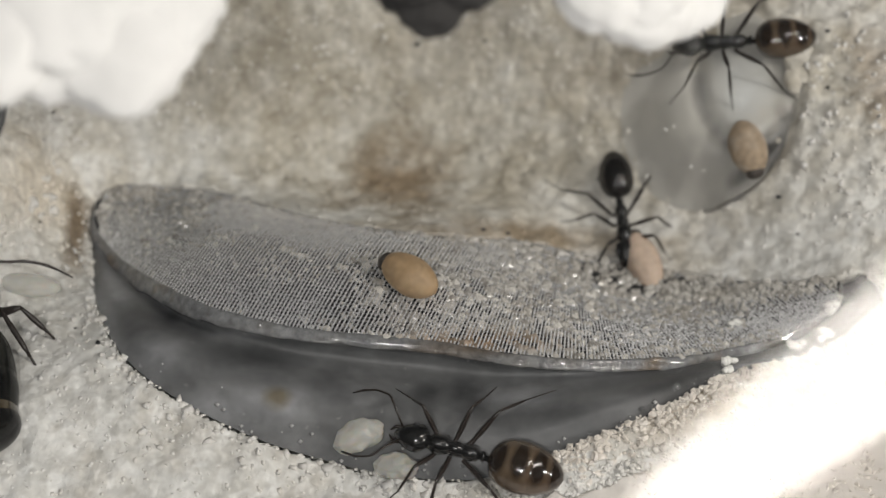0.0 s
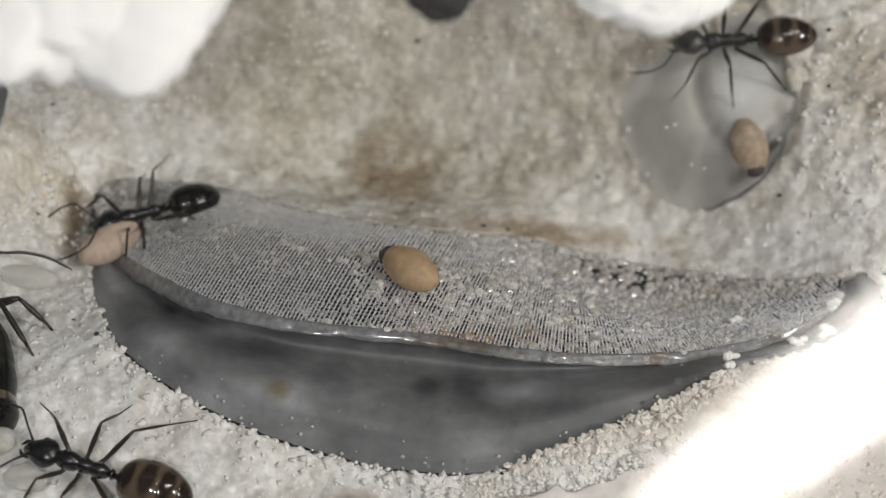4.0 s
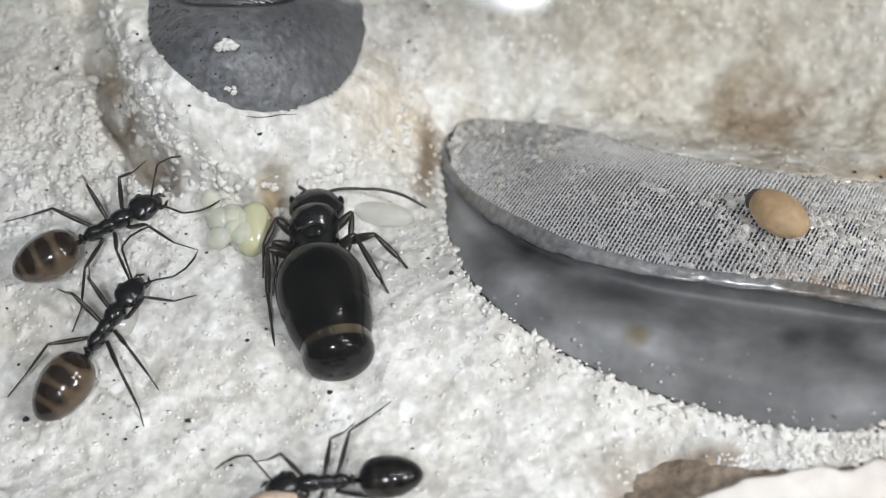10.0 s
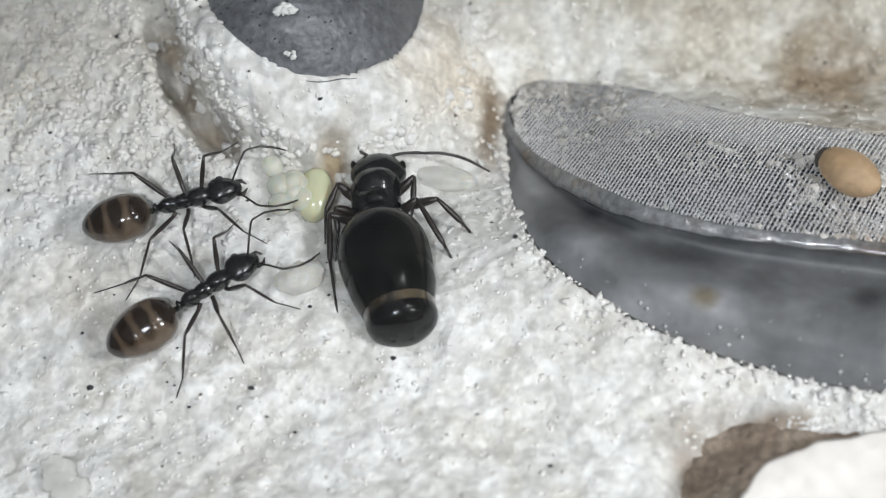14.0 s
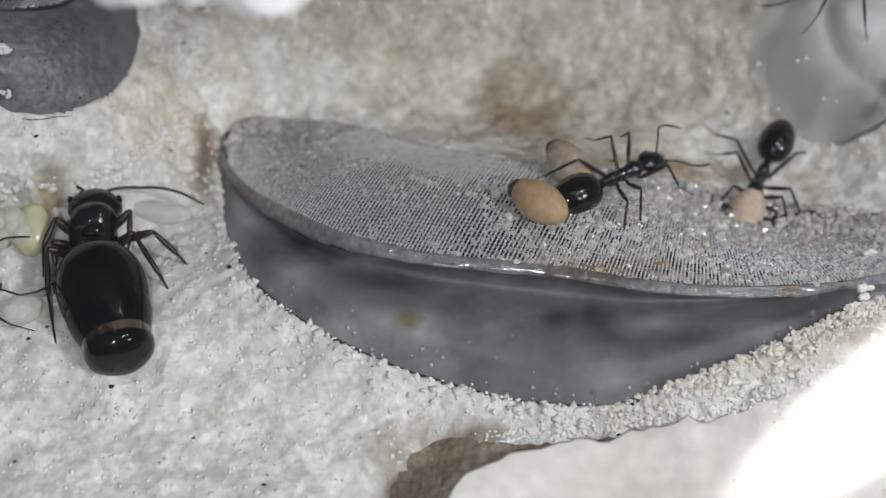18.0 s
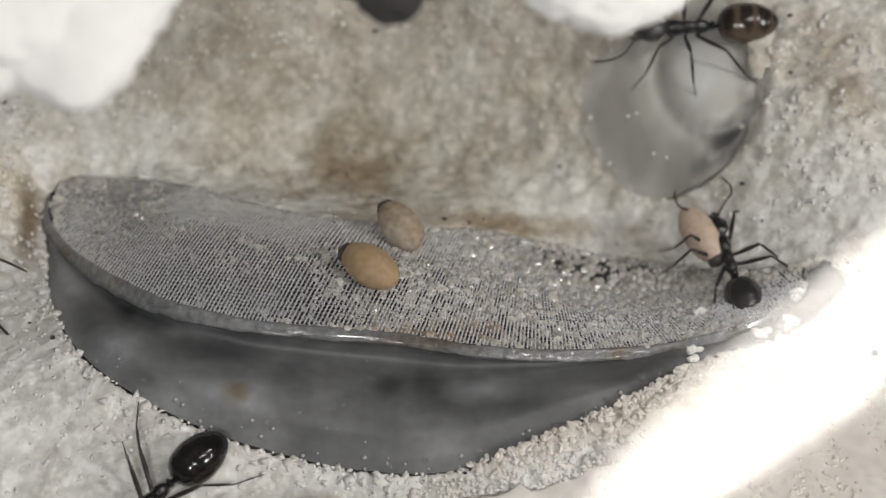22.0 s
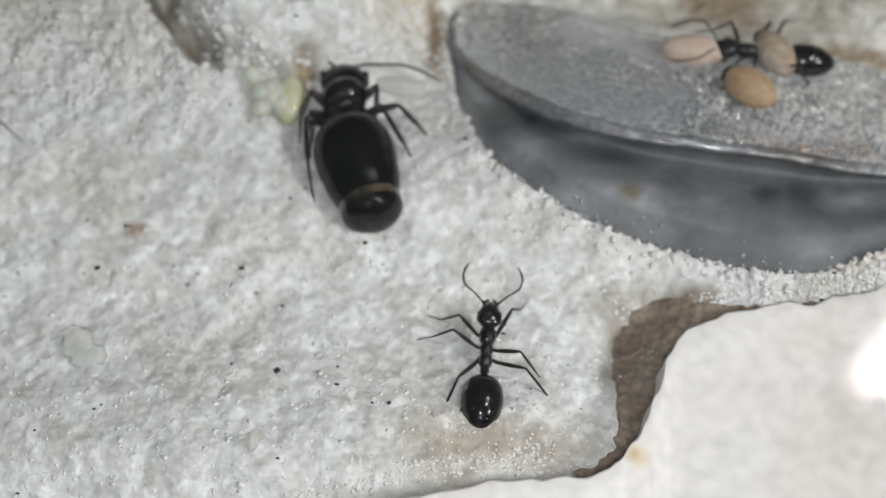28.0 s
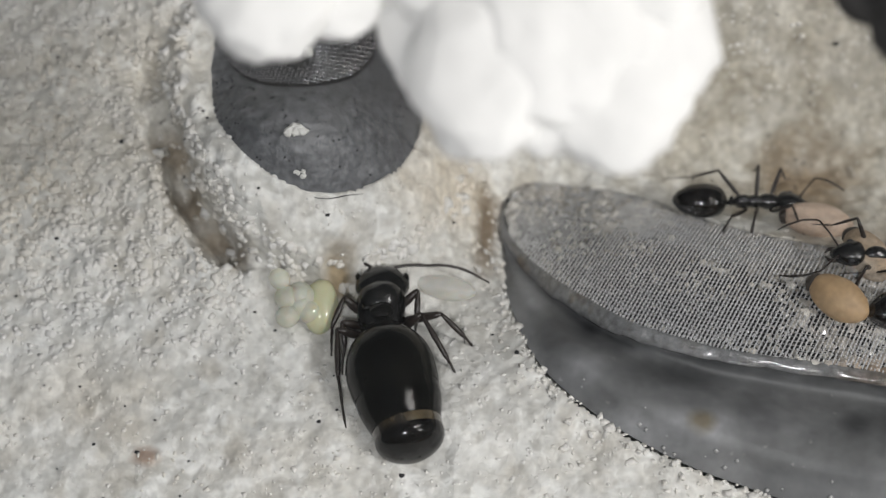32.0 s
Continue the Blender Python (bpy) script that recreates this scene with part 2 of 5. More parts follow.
GLASS = bpy.data.materials.new("cover_glass")
GLASS.use_nodes = True
_t = GLASS.node_tree
_t.nodes.remove(_t.nodes["Principled BSDF"])
_mix, _tr, _gl, _fr = (_t.nodes.new(n) for n in ("ShaderNodeMixShader", "ShaderNodeBsdfTransparent", "ShaderNodeBsdfGlossy", "ShaderNodeFresnel"))
_gl.inputs["Roughness"].default_value = 0.066
_fr.inputs["IOR"].default_value = 1.45
for a, c in ((_fr.outputs[0], _mix.inputs[0]), (_tr.outputs[0], _mix.inputs[1]), (_gl.outputs[0], _mix.inputs[2]), (_mix.outputs[0], _t.nodes["Material Output"].inputs[0])):
    _t.links.new(a, c)


# ---- helpers for building ----
def part(name, bm, mat, parent=None, label="", smooth=True, at=None):
    """Links a bmesh, given in millimetres, as one mesh object, under a thing or part if one is given."""
    me = bpy.data.meshes.new(name)
    bmesh.ops.scale(bm, vec=(MM, MM, MM), verts=bm.verts)
    bm.to_mesh(me)
    bm.free()
    return linked(name, me, mat, parent, label, smooth, at)


def linked(name, me, mat, parent=None, label="", smooth=True, at=None):
    if not me.materials:
        me.materials.append(mat)
        if smooth:
            me.polygons.foreach_set("use_smooth", [True] * len(me.polygons))
    ob = new(name, me)
    if parent:
        ob.parent = parent
    if at is not None:
        ob.matrix_basis = at
    if label:
        ob["label"] = label
    return ob


def mm(x, y, z, rx=0, ry=0, rz=0):
    return pose(x * MM, y * MM, z * MM, rx, ry, rz)


def raw(name, verts, faces, mat, parent=None, label="", smooth=True, at=None):
    me = bpy.data.meshes.new(name)
    me.from_pydata([(x * MM, y * MM, z * MM) for x, y, z in verts], [], faces)
    me.update()
    return linked(name, me, mat, parent, label, smooth, at)


def blob(bm, centre, radii, turn=None, sub=2, rough=0.0, freq=1.0, seed=0.0):
    """An ellipsoid in millimetres, with an uneven skin if rough is given."""
    made = bmesh.ops.create_icosphere(bm, subdivisions=sub, radius=1.0)["verts"]
    for v in made:
        d = v.co.copy()
        k = 1 + rough * (noise.noise(d * freq + Vector((seed, seed * 1.7, -seed))) + 0.5 * noise.noise(d * freq * 2.7 + Vector((seed, 3, seed))))
        p = Vector((d.x * radii[0], d.y * radii[1], d.z * radii[2])) * k
        v.co = (turn @ p if turn else p) + Vector(centre)
    return made


def tube(bm, points, radii, sides=7):
    """A tapered tube through points, closed at both ends."""
    rings, up = [], Vector((0, 0, 1))
    for i, p in enumerate(points):
        p = Vector(p)
        ahead = (Vector(points[min(i + 1, len(points) - 1)]) - Vector(points[max(i - 1, 0)])).normalized()
        side = ahead.cross(up)
        if side.length < 0.05:
            side = ahead.cross(Vector((0, 1, 0)))
        side.normalize()
        top = side.cross(ahead)
        rings.append([bm.verts.new(p + radii[i] * (math.cos(a) * side + math.sin(a) * top)) for a in (2 * math.pi * k / sides for k in range(sides))])
    for a, b in zip(rings, rings[1:]):
        for k in range(sides):
            bm.faces.new((a[k], a[(k + 1) % sides], b[(k + 1) % sides], b[k]))
    bm.faces.new(rings[0][::-1])
    bm.faces.new(rings[-1])


def spline(points, n, even=False):
    """n + 1 points along a smooth curve through the given ones; even: at equal steps along it."""
    if even:
        dense = spline(points, n * 12)
        run = [0.0]
        for a, b in zip(dense, dense[1:]):
            run.append(run[-1] + (b - a).length)
        out, j = [], 0
        for k in range(n + 1):
            while j < len(run) - 2 and run[j + 1] < run[-1] * k / n:
                j += 1
            u = (run[-1] * k / n - run[j]) / max(1e-9, run[j + 1] - run[j])
            out.append(dense[j].lerp(dense[j + 1], u))
        return out
    pts = [Vector(p) for p in points]
    ext = [2 * pts[0] - pts[1], *pts, 2 * pts[-1] - pts[-2]]
    out = []
    for k in range(n + 1):
        u = k / n * (len(pts) - 1)
        i = min(int(u), len(pts) - 2)
        w = u - i
        a, b, c, d = ext[i : i + 4]
        out.append(0.5 * (2 * b + (c - a) * w + (2 * a - 5 * b + 4 * c - d) * w * w + (3 * b - a - 3 * c + d) * w**3))
    return out


# ---- the ground: a relief of broad hollows and rises ----
RELIEF = [(-3, 10, 15, 6.5, -11.03), (-23, -1, 6, 4.5, -1.9), (-17, 4, 5, 6, -4.26), (9, -9, 9, 5, 2.58), (20, 6, 8, 6, 1.74), (-26.5, 6, 5.5, 4.5, 4.72), (-39, -2, 8, 8, -0.49), (-24, -22, 25, 6, 4.82), (-12, 14, 8, 6, 2.63), (12, 2, 8, 6, -6.39)]


def lie(x, y):
    """Height of the nest floor, before its holes and grains."""
    return -0.75 + 0.23 * x / 20 + -0.76 * y / 20 + sum(h * math.exp(-(((x - a) / s) ** 2) - ((y - b) / q) ** 2) for a, b, s, q, h in RELIEF)


def upright(x, y):
    """The floor's normal."""
    return Vector((lie(x - 0.5, y) - lie(x + 0.5, y), lie(x, y - 0.5) - lie(x, y + 0.5), 1.0)).normalized()


RIM_LINE = spline([(-17.4, 5.6, 0), (-17.3, 4.2, 0), (-15.1, 1.2, 0), (-11.8, -1.8, 0), (-7.8, -3.3, 0), (-4.1, -3.9, 0), (-0.7, -4.4, 0), (2.7, -5.2, 0), (6.5, -5.7, 0), (10.6, -5.5, 0), (13.6, -4.8, 0), (17.0, -3.7, 0), (18.9, -2.5, 0), (19.3, -1.5, 0)], 96, True)
FOOT_LINE = spline([(-17.6, 5.0, 0), (-17.4, 2.6, 0), (-16.9, -0.4, 0), (-15.4, -4.0, 0), (-12.9, -6.5, 0), (-9.3, -8.6, 0), (-6.5, -9.7, 0), (-3.2, -10.7, 0), (1.0, -11.2, 0), (4.7, -10.3, 0), (8.6, -8.9, 0), (13.0, -6.6, 0), (16.6, -5.6, 0), (19.6, -4.1, 0), (21.2, -2.4, 0), (20.6, -0.9, 0)], 96, True)
BACK_LINE = spline([(-17.4, 6.0, 0), (-16.4, 6.9, 0), (-15.2, 7.1, 0), (-10.7, 6.3, 0), (-7.8, 4.8, 0), (-3.8, 3.2, 0), (0.6, 2.4, 0), (5.1, 2.7, 0), (11.2, 1.8, 0), (16.2, -0.3, 0), (18.6, -0.8, 0), (19.5, -1.2, 0)], 96, True)
OUTLINE = [(p.x, p.y) for p in FOOT_LINE] + [(p.x, p.y) for p in reversed(BACK_LINE)]
LEDGE_LINE = spline([(-70, -27, 0), (-45, -26.0, 0), (-31, -24.6, 0), (-22.6, -23.4, 0), (-15.4, -21.6, 0), (-10.7, -21.1, 0), (-8.8, -20.0, 0), (-7.4, -17.3, 0), (-6.6, -15.0, 0), (-5.3, -13.4, 0), (-3.0, -12.7, 0), (0.7, -12.4, 0), (5.0, -11.9, 0), (9.0, -10.9, 0), (16.0, -8.6, 0), (24, -6.5, 0), (45, -5, 0), (75, -5, 0)], 150)
CUP = (-26.5, 9.7, 5.05, 6.6)  # the round mesh cup: centre and half axes


def inside(x, y, line):
    hit = False
    for (ax, ay), (bx, by) in zip(line, line[1:] + line[:1]):
        if (ay > y) != (by > y) and x < (bx - ax) * (y - ay) / (by - ay) + ax:
            hit = not hit
    return hit


def cup_bulge(a):
    """How far the cup's lopsided outline leaves its ellipse towards an angle."""
    return 1.019 + -0.017 * math.cos(a) + 0.046 * math.sin(a) + 0.003 * math.cos(2 * a) + -0.074 * math.sin(2 * a)


def cup_r(x, y):
    u, v = (x - CUP[0]) / CUP[2], (y - CUP[1]) / CUP[3]
    return math.hypot(u, v) / cup_bulge(math.atan2(v, u))


def cup_at(r, a):
    """A place at the share r of the cup's outline, towards the angle a."""
    k = r * cup_bulge(a)
    return CUP[0] + CUP[2] * k * math.cos(a), CUP[1] + CUP[3] * k * math.sin(a)


GROOVE = spline([(-35.4, 10.2, 0), (-34.7, 8.7, 0), (-33.4, 5.9, 0), (-32.5, 3.7, 0), (-31.2, 1.9, 0), (-30.1, 1.0, 0), (-28.2, 0.5, 0), (-26.2, -0.2, 0)], 42)


def smooth(a, b, v):
    u = min(1, max(0, (v - a) / (b - a)))
    return u * u * (3 - 2 * u)


def terrain(x, y):
    z = lie(x, y)
    r = cup_r(x, y)
    if r < 2.2:
        q = Vector((x, y, 3))
        u = r + 0.07 * noise.noise(q * 0.7) + 0.04 * noise.noise(q * 1.7)
        z += 0.75 * math.exp(-(((u - 1.24) / 0.17) ** 2))
        near = min(range(43), key=lambda i: (GROOVE[i].x - x) ** 2 + (GROOVE[i].y - y) ** 2)
        d = math.hypot(GROOVE[near].x - x, GROOVE[near].y - y) + 0.3 * noise.noise(q * 0.9)
        wide = 0.78 - 0.38 * smooth(28, 36, near)
        z -= (0.7 + 2.0 * smooth(6, 15, near) - 2.1 * smooth(27, 34, near)) * math.exp(-((d / wide) ** 4))
        q = q + Vector((noise.noise(q * 1.1), noise.noise(q * 1.1 + Vector((7, 0, 0))), 0)) * 0.5
        z += 0.6 * (0.5 - noise.voronoi(q * 0.95)[0][0]) * smooth(1.1, 1.2, r) * smooth(2.0, 1.5, r)
        if r < 1.0:
            z -= 2.5 * smooth(1.0, 0.93, r)
    p = Vector((x, y, 0))
    # the pit round the bulb's open side
    u = math.hypot((x - 14.6) / 4.35, (y - 9.9) / 5.5)
    if u < 1.1:
        z -= 0.7 * smooth(1.02, 0.97, u) * smooth(-0.15, 0.35, (x - 14.6) / 4.35 / max(u, 0.01) - 0.35 * (y - 9.9) / 5.5)
    # the crevice beside the broken ledge
    z -= 1.0 * math.exp(-(((x + 8.2 - 0.45 * (y + 15)) / 1.1) ** 2) - ((y + 14.8) / 3.0) ** 2)
    z += 0.30 * noise.noise(p * 0.5) + 0.12 * noise.noise(p * 1.5)
    lump = noise.voronoi(p * 1.25 + Vector((0, 0, 0.5 * noise.noise(p * 0.2))))[0][0]
    fine = noise.voronoi(p * 3.1)[0][0]
    rough = 0.35 + 0.9 * smooth(-2, 7, y) * smooth(30, 16, abs(x - 2)) + 1.0 * smooth(1.95, 1.4, r) * smooth(1.05, 1.2, r) + 0.7 * smooth(14, 21, x) + 0.9 * smooth(-31, -35, x + 0.4 * y) * smooth(-6, 0, y)
    z += 0.28 * rough * (0.5 - lump) + 0.06 * (0.5 - fine) * smooth(0.98, 1.15, r)
    return z


def build_ground():
    def steps(a, b, fine, far):
        line = list(np.arange(a, b, fine))
        grow, lo, hi = fine, a, b
        while lo > -far:
            grow *= 1.5
            lo -= grow
            line.insert(0, lo)
        grow = fine
        line.append(hi)
        while hi < far:
            grow *= 1.5
            hi += grow
            line.append(hi)
        return line

    xs, ys = steps(-46, 27, 0.17, 190), steps(-26, 20, 0.17, 190)
    verts, faces = [], []
    low = [min(p[0] for p in OUTLINE), max(p[0] for p in OUTLINE), min(p[1] for p in OUTLINE), max(p[1] for p in OUTLINE)]
    for y in ys:
        for x in xs:
            z = terrain(x, y)
            if low[0] < x < low[1] and low[2] < y < low[3] and inside(x, y, OUTLINE):
                z -= 2.0
            verts.append((x, y, z))
    n = len(xs)
    for j in range(len(ys) - 1):
        for i in range(n - 1):
            a = j * n + i
            faces.append((a, a + 1, a + n + 1, a + n))
    stained_or_shaded(PLASTER, 0.0, 16.0, 24.0, 13.0, (0.75, 0.715, 0.65), 0.9)
    stained_or_shaded(PLASTER, -12.0, 12.5, 11.0, 6.0, (0.8, 0.785, 0.75), 0.9)
    for m in (PLASTER, GRAIN):
        stained_or_shaded(m, -38.0, 7.0, 8.0, 8.0, (1.0, 0.96, 0.89), 0.6)
        stained_or_shaded(m, -20.0, 5.5, 3.0, 3.0, (0.98, 0.9, 0.79), 0.8)
        stained_or_shaded(m, -37.0, -6.0, 5.0, 2.5, (0.96, 0.9, 0.82), 0.6)
        stained_or_shaded(m, -1.5, 8.2, 3.8, 3.8, (0.55, 0.45, 0.35), 1.0)
        stained_or_shaded(m, 4.5, 3.2, 8.0, 1.5, (0.55, 0.46, 0.36), 1.0)
        stained_or_shaded(m, 4.0, 9.0, 22.0, 7.0, (0.83, 0.805, 0.75), 0.8)
    stained_or_shaded(PLASTER, -33.2, -9.1, 0.7, 0.5, (0.55, 0.40, 0.32), 0.9)
    # shade painted as a dark strip along the long cup's left end
    stained_or_shaded(PLASTER, -18.2, 4.0, 0.8, 3.2, (0.3, 0.24, 0.18), 1.0)
    # the groove's brown, which also paints in the shade of its depth
    for x, y in ((-33.6, 6.2), (-32.6, 3.9), (-31.2, 1.9), (-30.0, 1.0)):
        stained_or_shaded(PLASTER, x, y, 1.1, 1.3, (0.52, 0.45, 0.37), 0.9)
    stained_or_shaded(PLASTER, 17.0, 12.0, 12.0, 10.0, (0.83, 0.80, 0.75), 0.9)
    stained_or_shaded(PLASTER, 12.0, -8.0, 9.0, 2.6, (0.72, 0.65, 0.57), 0.9)
    stained_or_shaded(PLASTER, -25.0, 0.0, 1.0, 1.6, (0.45, 0.36, 0.24), 1.0)
    # brown patches paint the ledge's shade into the crevice beside it
    stained_or_shaded(PLASTER, -8.0, -14.9, 2.0, 3.8, (0.34, 0.27, 0.21), 1.0)
    stained_or_shaded(PLASTER, -5.2, -12.4, 3.0, 1.0, (0.4, 0.33, 0.27), 1.0)
    stained_or_shaded(PLASTER, -14.5, -20.5, 7.5, 2.0, (0.62, 0.54, 0.46), 0.9)
    stained_or_shaded(PLASTER, 22.5, 9.5, 1.6, 4.0, (0.72, 0.64, 0.58), 0.7)
    return tagged(raw("ground", verts, faces, PLASTER), "uneven sandy plaster floor of the nest with brown stains and painted shade", kind="structure")


def foot_side(i):
    """The level direction away from the plastic wall at its foot."""
    a = FOOT_LINE[min(i + 1, 96)] - FOOT_LINE[max(i - 1, 0)]
    return Vector((a.y, -a.x, 0)).normalized()


def build_specks():
    """Dark dust specks strewn over the floor."""
    rng = random.Random(14)
    verts, faces = [], []
    for _ in range(420):
        x, y = rng.uniform(-44, 26), rng.uniform(-24, 18)
        if cup_r(x, y) < 1.05 or inside(x, y, OUTLINE):
            continue
        z, r, a = terrain(x, y) + 0.05, rng.lognormvariate(-3.0, 0.45), rng.uniform(0, 6.3)
        base = len(verts)
        for k in range(5):
            b = a + k * 1.2566
            verts.append((x + r * rng.uniform(0.6, 1.4) * math.cos(b) * 1.4, y + r * rng.uniform(0.6, 1.4) * math.sin(b), z))
        verts.append((x, y, z + r * 0.7))
        faces.extend((base + k, base + (k + 1) % 5, base + 5) for k in range(5))
    tagged(raw("dark_specks", verts, faces, SPECK, smooth=False), "tiny dark dust specks strewn over the floor", "specks", kind="stuff")


def build_crumbs():
    """Larger crumbs that can be told apart, on the collar, at the wall's foot and by the bulb."""
    rng = random.Random(17)
    meshes = []
    for k in range(7):
        bm = bmesh.new()
        blob(bm, (0, 0, 0), (1, rng.uniform(0.55, 1), rng.uniform(0.5, 0.9)), sub=2, rough=0.9, freq=1.3, seed=k * 3.1)
        me = bpy.data.meshes.new("crumb")
        bmesh.ops.scale(bm, vec=(MM, MM, MM), verts=bm.verts)
        bm.to_mesh(me)
        bm.free()
        meshes.append(me)
    done = 0
    while done < 280:
        kind = rng.random()
        if kind < 0.6:
            a, r = rng.uniform(math.pi * 0.85, math.pi * 2.05), rng.gauss(1.33, 0.12)
            x, y = cup_at(r, a)
            if r < 1.22 + 0.16 * smooth(3.9, 4.5, a):
                continue
        elif kind < 0.8:
            i = rng.randrange(4, 60)
            p = FOOT_LINE[i] + foot_side(i) * (0.1 + abs(rng.gauss(0, 0.9)))
            x, y = p.x, p.y
        else:
            x, y = rng.uniform(18.3, 25), rng.uniform(2, 14)
        s = rng.uniform(0.12, 0.4) if kind < 0.6 else rng.uniform(0.1, 0.24)
        m = mm(x, y, terrain(x, y) - 0.05 * s, rng.uniform(0, 360), rng.uniform(0, 360), rng.uniform(0, 360)) @ Matrix.Diagonal((s, s, s, 1))
        linked("crumb", rng.choice(meshes), GRAIN, GROUND, at=m)
        done += 1


def build_grains():
    """Loose sand on the floor: many small uneven lumps in one object."""
    rng = random.Random(4)
    verts, faces = [], []
    ball = bmesh.new()
    bmesh.ops.create_icosphere(ball, subdivisions=1, radius=1.0)
    dirs, tris = [v.co.copy() for v in ball.verts], [[v.index for v in f.verts] for f in ball.faces]
    ball.free()

    def lump(x, y, z, r):
        if -36 < x < -27.5 and 0 < y < 10 and min((p.x - x) ** 2 + (p.y - y) ** 2 for p in GROOVE[8:34]) < 0.6 and rng.random() < 0.9:
            return
        if (x + 25.2) ** 2 + (y - 0.3) ** 2 < 2.2 and rng.random() < 0.85:
            return
        base = len(verts)
        z -= 0.4 * r
        a, flat = rng.uniform(0.75, 1.35), rng.uniform(0.55, 0.95)
        for d in dirs:
            k = r * rng.uniform(0.55, 1.3)
            verts.append((x + d.x * k * a, y + d.y * k / a, z + d.z * k * flat))
        faces.extend([(base + i, base + j, base + k) for i, j, k in tris])

    for _ in range(13000):
        x, y = rng.uniform(-46, 30), rng.uniform(-26, 20)
        r = cup_r(x, y)
        if r < 1.0:
            continue
        if inside(x, y, OUTLINE):
            continue
        lump(x, y, terrain(x, y) + 0.02, min(0.2, rng.lognormvariate(-2.4, 0.35)))
    # coarser crumbs beyond the groove
    for _ in range(3600):
        x, y = rng.uniform(-46, -29), rng.uniform(-5, 17)
        if cup_r(x, y) > 1.5 and rng.random() < smooth(-6, 1, y + 2 * noise.noise(Vector((x * 0.3, y * 0.3, 0)))):
            lump(x, y, terrain(x, y) + 0.03, min(0.36, rng.lognormvariate(-1.75, 0.3)))
    # crumbs along the foot of the plastic wall
    for i, p in enumerate(FOOT_LINE):
        out = foot_side(i)
        for _ in range(8):
            q = p + out * (abs(rng.gauss(0, 0.5)) - 0.06) + Vector((-out.y, out.x, 0)) * rng.uniform(-0.2, 0.2)
            x, y = q.x, q.y
            lump(x, y, lie(x, y) + rng.uniform(-0.2, 0.0), min(0.3, rng.lognormvariate(-2.15, 0.55)))
    # crumbs along the edge of the smooth ledge
    for p in LEDGE_LINE:
        if -24 < p.x < 22 and not -12.5 < p.x < -4:
            for _ in range(16):
                x, y = p.x + rng.gauss(0, 0.35), p.y + rng.gauss(0.15, 0.35)
                lump(x, y, max(terrain(x, y), lie(x, y) - 0.2 + (0.3 if p.x > 0 else 0.0)) + 0.02, min(0.24, rng.lognormvariate(-2.3, 0.4)))
    # the crumbly collar of the round cup
    for _ in range(700):
        a = rng.uniform(math.pi * 0.78, math.pi * 2.12)
        r = rng.gauss(1.4, 0.13)
        if r < 1.24 + 0.12 * smooth(3.9, 4.5, a):
            continue
        x, y = cup_at(r, a)
        lump(x, y, terrain(x, y), rng.uniform(0.1, 0.34))
    tagged(raw("sand_grains", verts, faces, GRAIN), "loose pale sand grains strewn over the plaster floor", "sand", kind="stuff")


def ledge_rise(x):
    return 2.6 * smooth(7, -8, x) + 0.5 - 0.5 * smooth(-4, 10, x)


def ledge_edge(x):
    """Where the ledge's broken edge lies over x, on its straight far half."""
    return float(np.interp(x, [p.x for p in LEDGE_LINE[70:]], [p.y for p in LEDGE_LINE[70:]])) - 0.41 * ledge_rise(x)


def ledge_top(x, y):
    """Height of the ledge's upper side."""
    edge = ledge_edge(x)
    top = lie(x, edge) + ledge_rise(x)
    k = (-0.9 + math.sqrt(0.81 + 0.48 * max(0.0, edge - 0.15 - y))) / 0.24
    return top + (5.5 - top) * smooth(0, 9, k)


def build_bank():
    """Coarse rounded sand banked against the wall's far half."""
    rng = random.Random(23)
    fx, fy = [p.x for p in FOOT_LINE[50:92]], [p.y for p in FOOT_LINE[50:92]]
    verts, faces = [], []
    made = bmesh.new()
    bmesh.ops.create_icosphere(made, subdivisions=1, radius=1.0)
    dirs, tris = [v.co.copy() for v in made.verts], [[v.index for v in f.verts] for f in made.faces]
    made.free()

    def grow(base, x, y, z, r):
        long, turned = rng.uniform(0.8, 1.3), rng.uniform(0, 3.1)
        c, n = math.cos(turned), math.sin(turned)
        for d in dirs:
            k = r * rng.uniform(0.5, 1.3)
            u, v = d.x * k * long, d.y * k / long
            verts.append((x + u * c - v * n, y + u * n + v * c, z + d.z * k * 0.7))
        faces.extend(tuple(base + k for k in t) for t in tris)

    for _ in range(1100):
        x = rng.uniform(2.0, 20.5)
        deep = abs(rng.gauss(0, 0.75))
        y = float(np.interp(x, fx, fy)) + 0.12 - deep + 0.15 * rng.random()
        r = min(0.22, rng.lognormvariate(-2.2, 0.4))
        z = terrain(x, y) + 0.25 * smooth(3, 9, x) * math.exp(-(((deep - 0.7) / 0.6) ** 2)) + rng.uniform(-0.14, 0.02)
        base = len(verts)
        grow(base, x, y, z, r)
    for _ in range(9000):
        x, deep = rng.uniform(2.0, 27.0), rng.expovariate(1 / 4.5)
        if rng.random() > smooth(5, 17, x) * (0.6 + 0.6 * noise.noise(Vector((x * 0.4, deep * 0.4, 3)))):
            continue
        y = ledge_edge(x) - 0.2 - deep
        grow(len(verts), x, y, ledge_top(x, y) - 0.03, min(0.22, rng.lognormvariate(-2.3, 0.35)))
    tagged(raw("coarse_sand", verts, faces, BEIGEGRAIN, smooth=False), "coarse beige sand banked against the grey plastic wall", "sand", kind="stuff")


GROUND = build_ground()
build_bank()
build_grains()
build_specks()
build_crumbs()


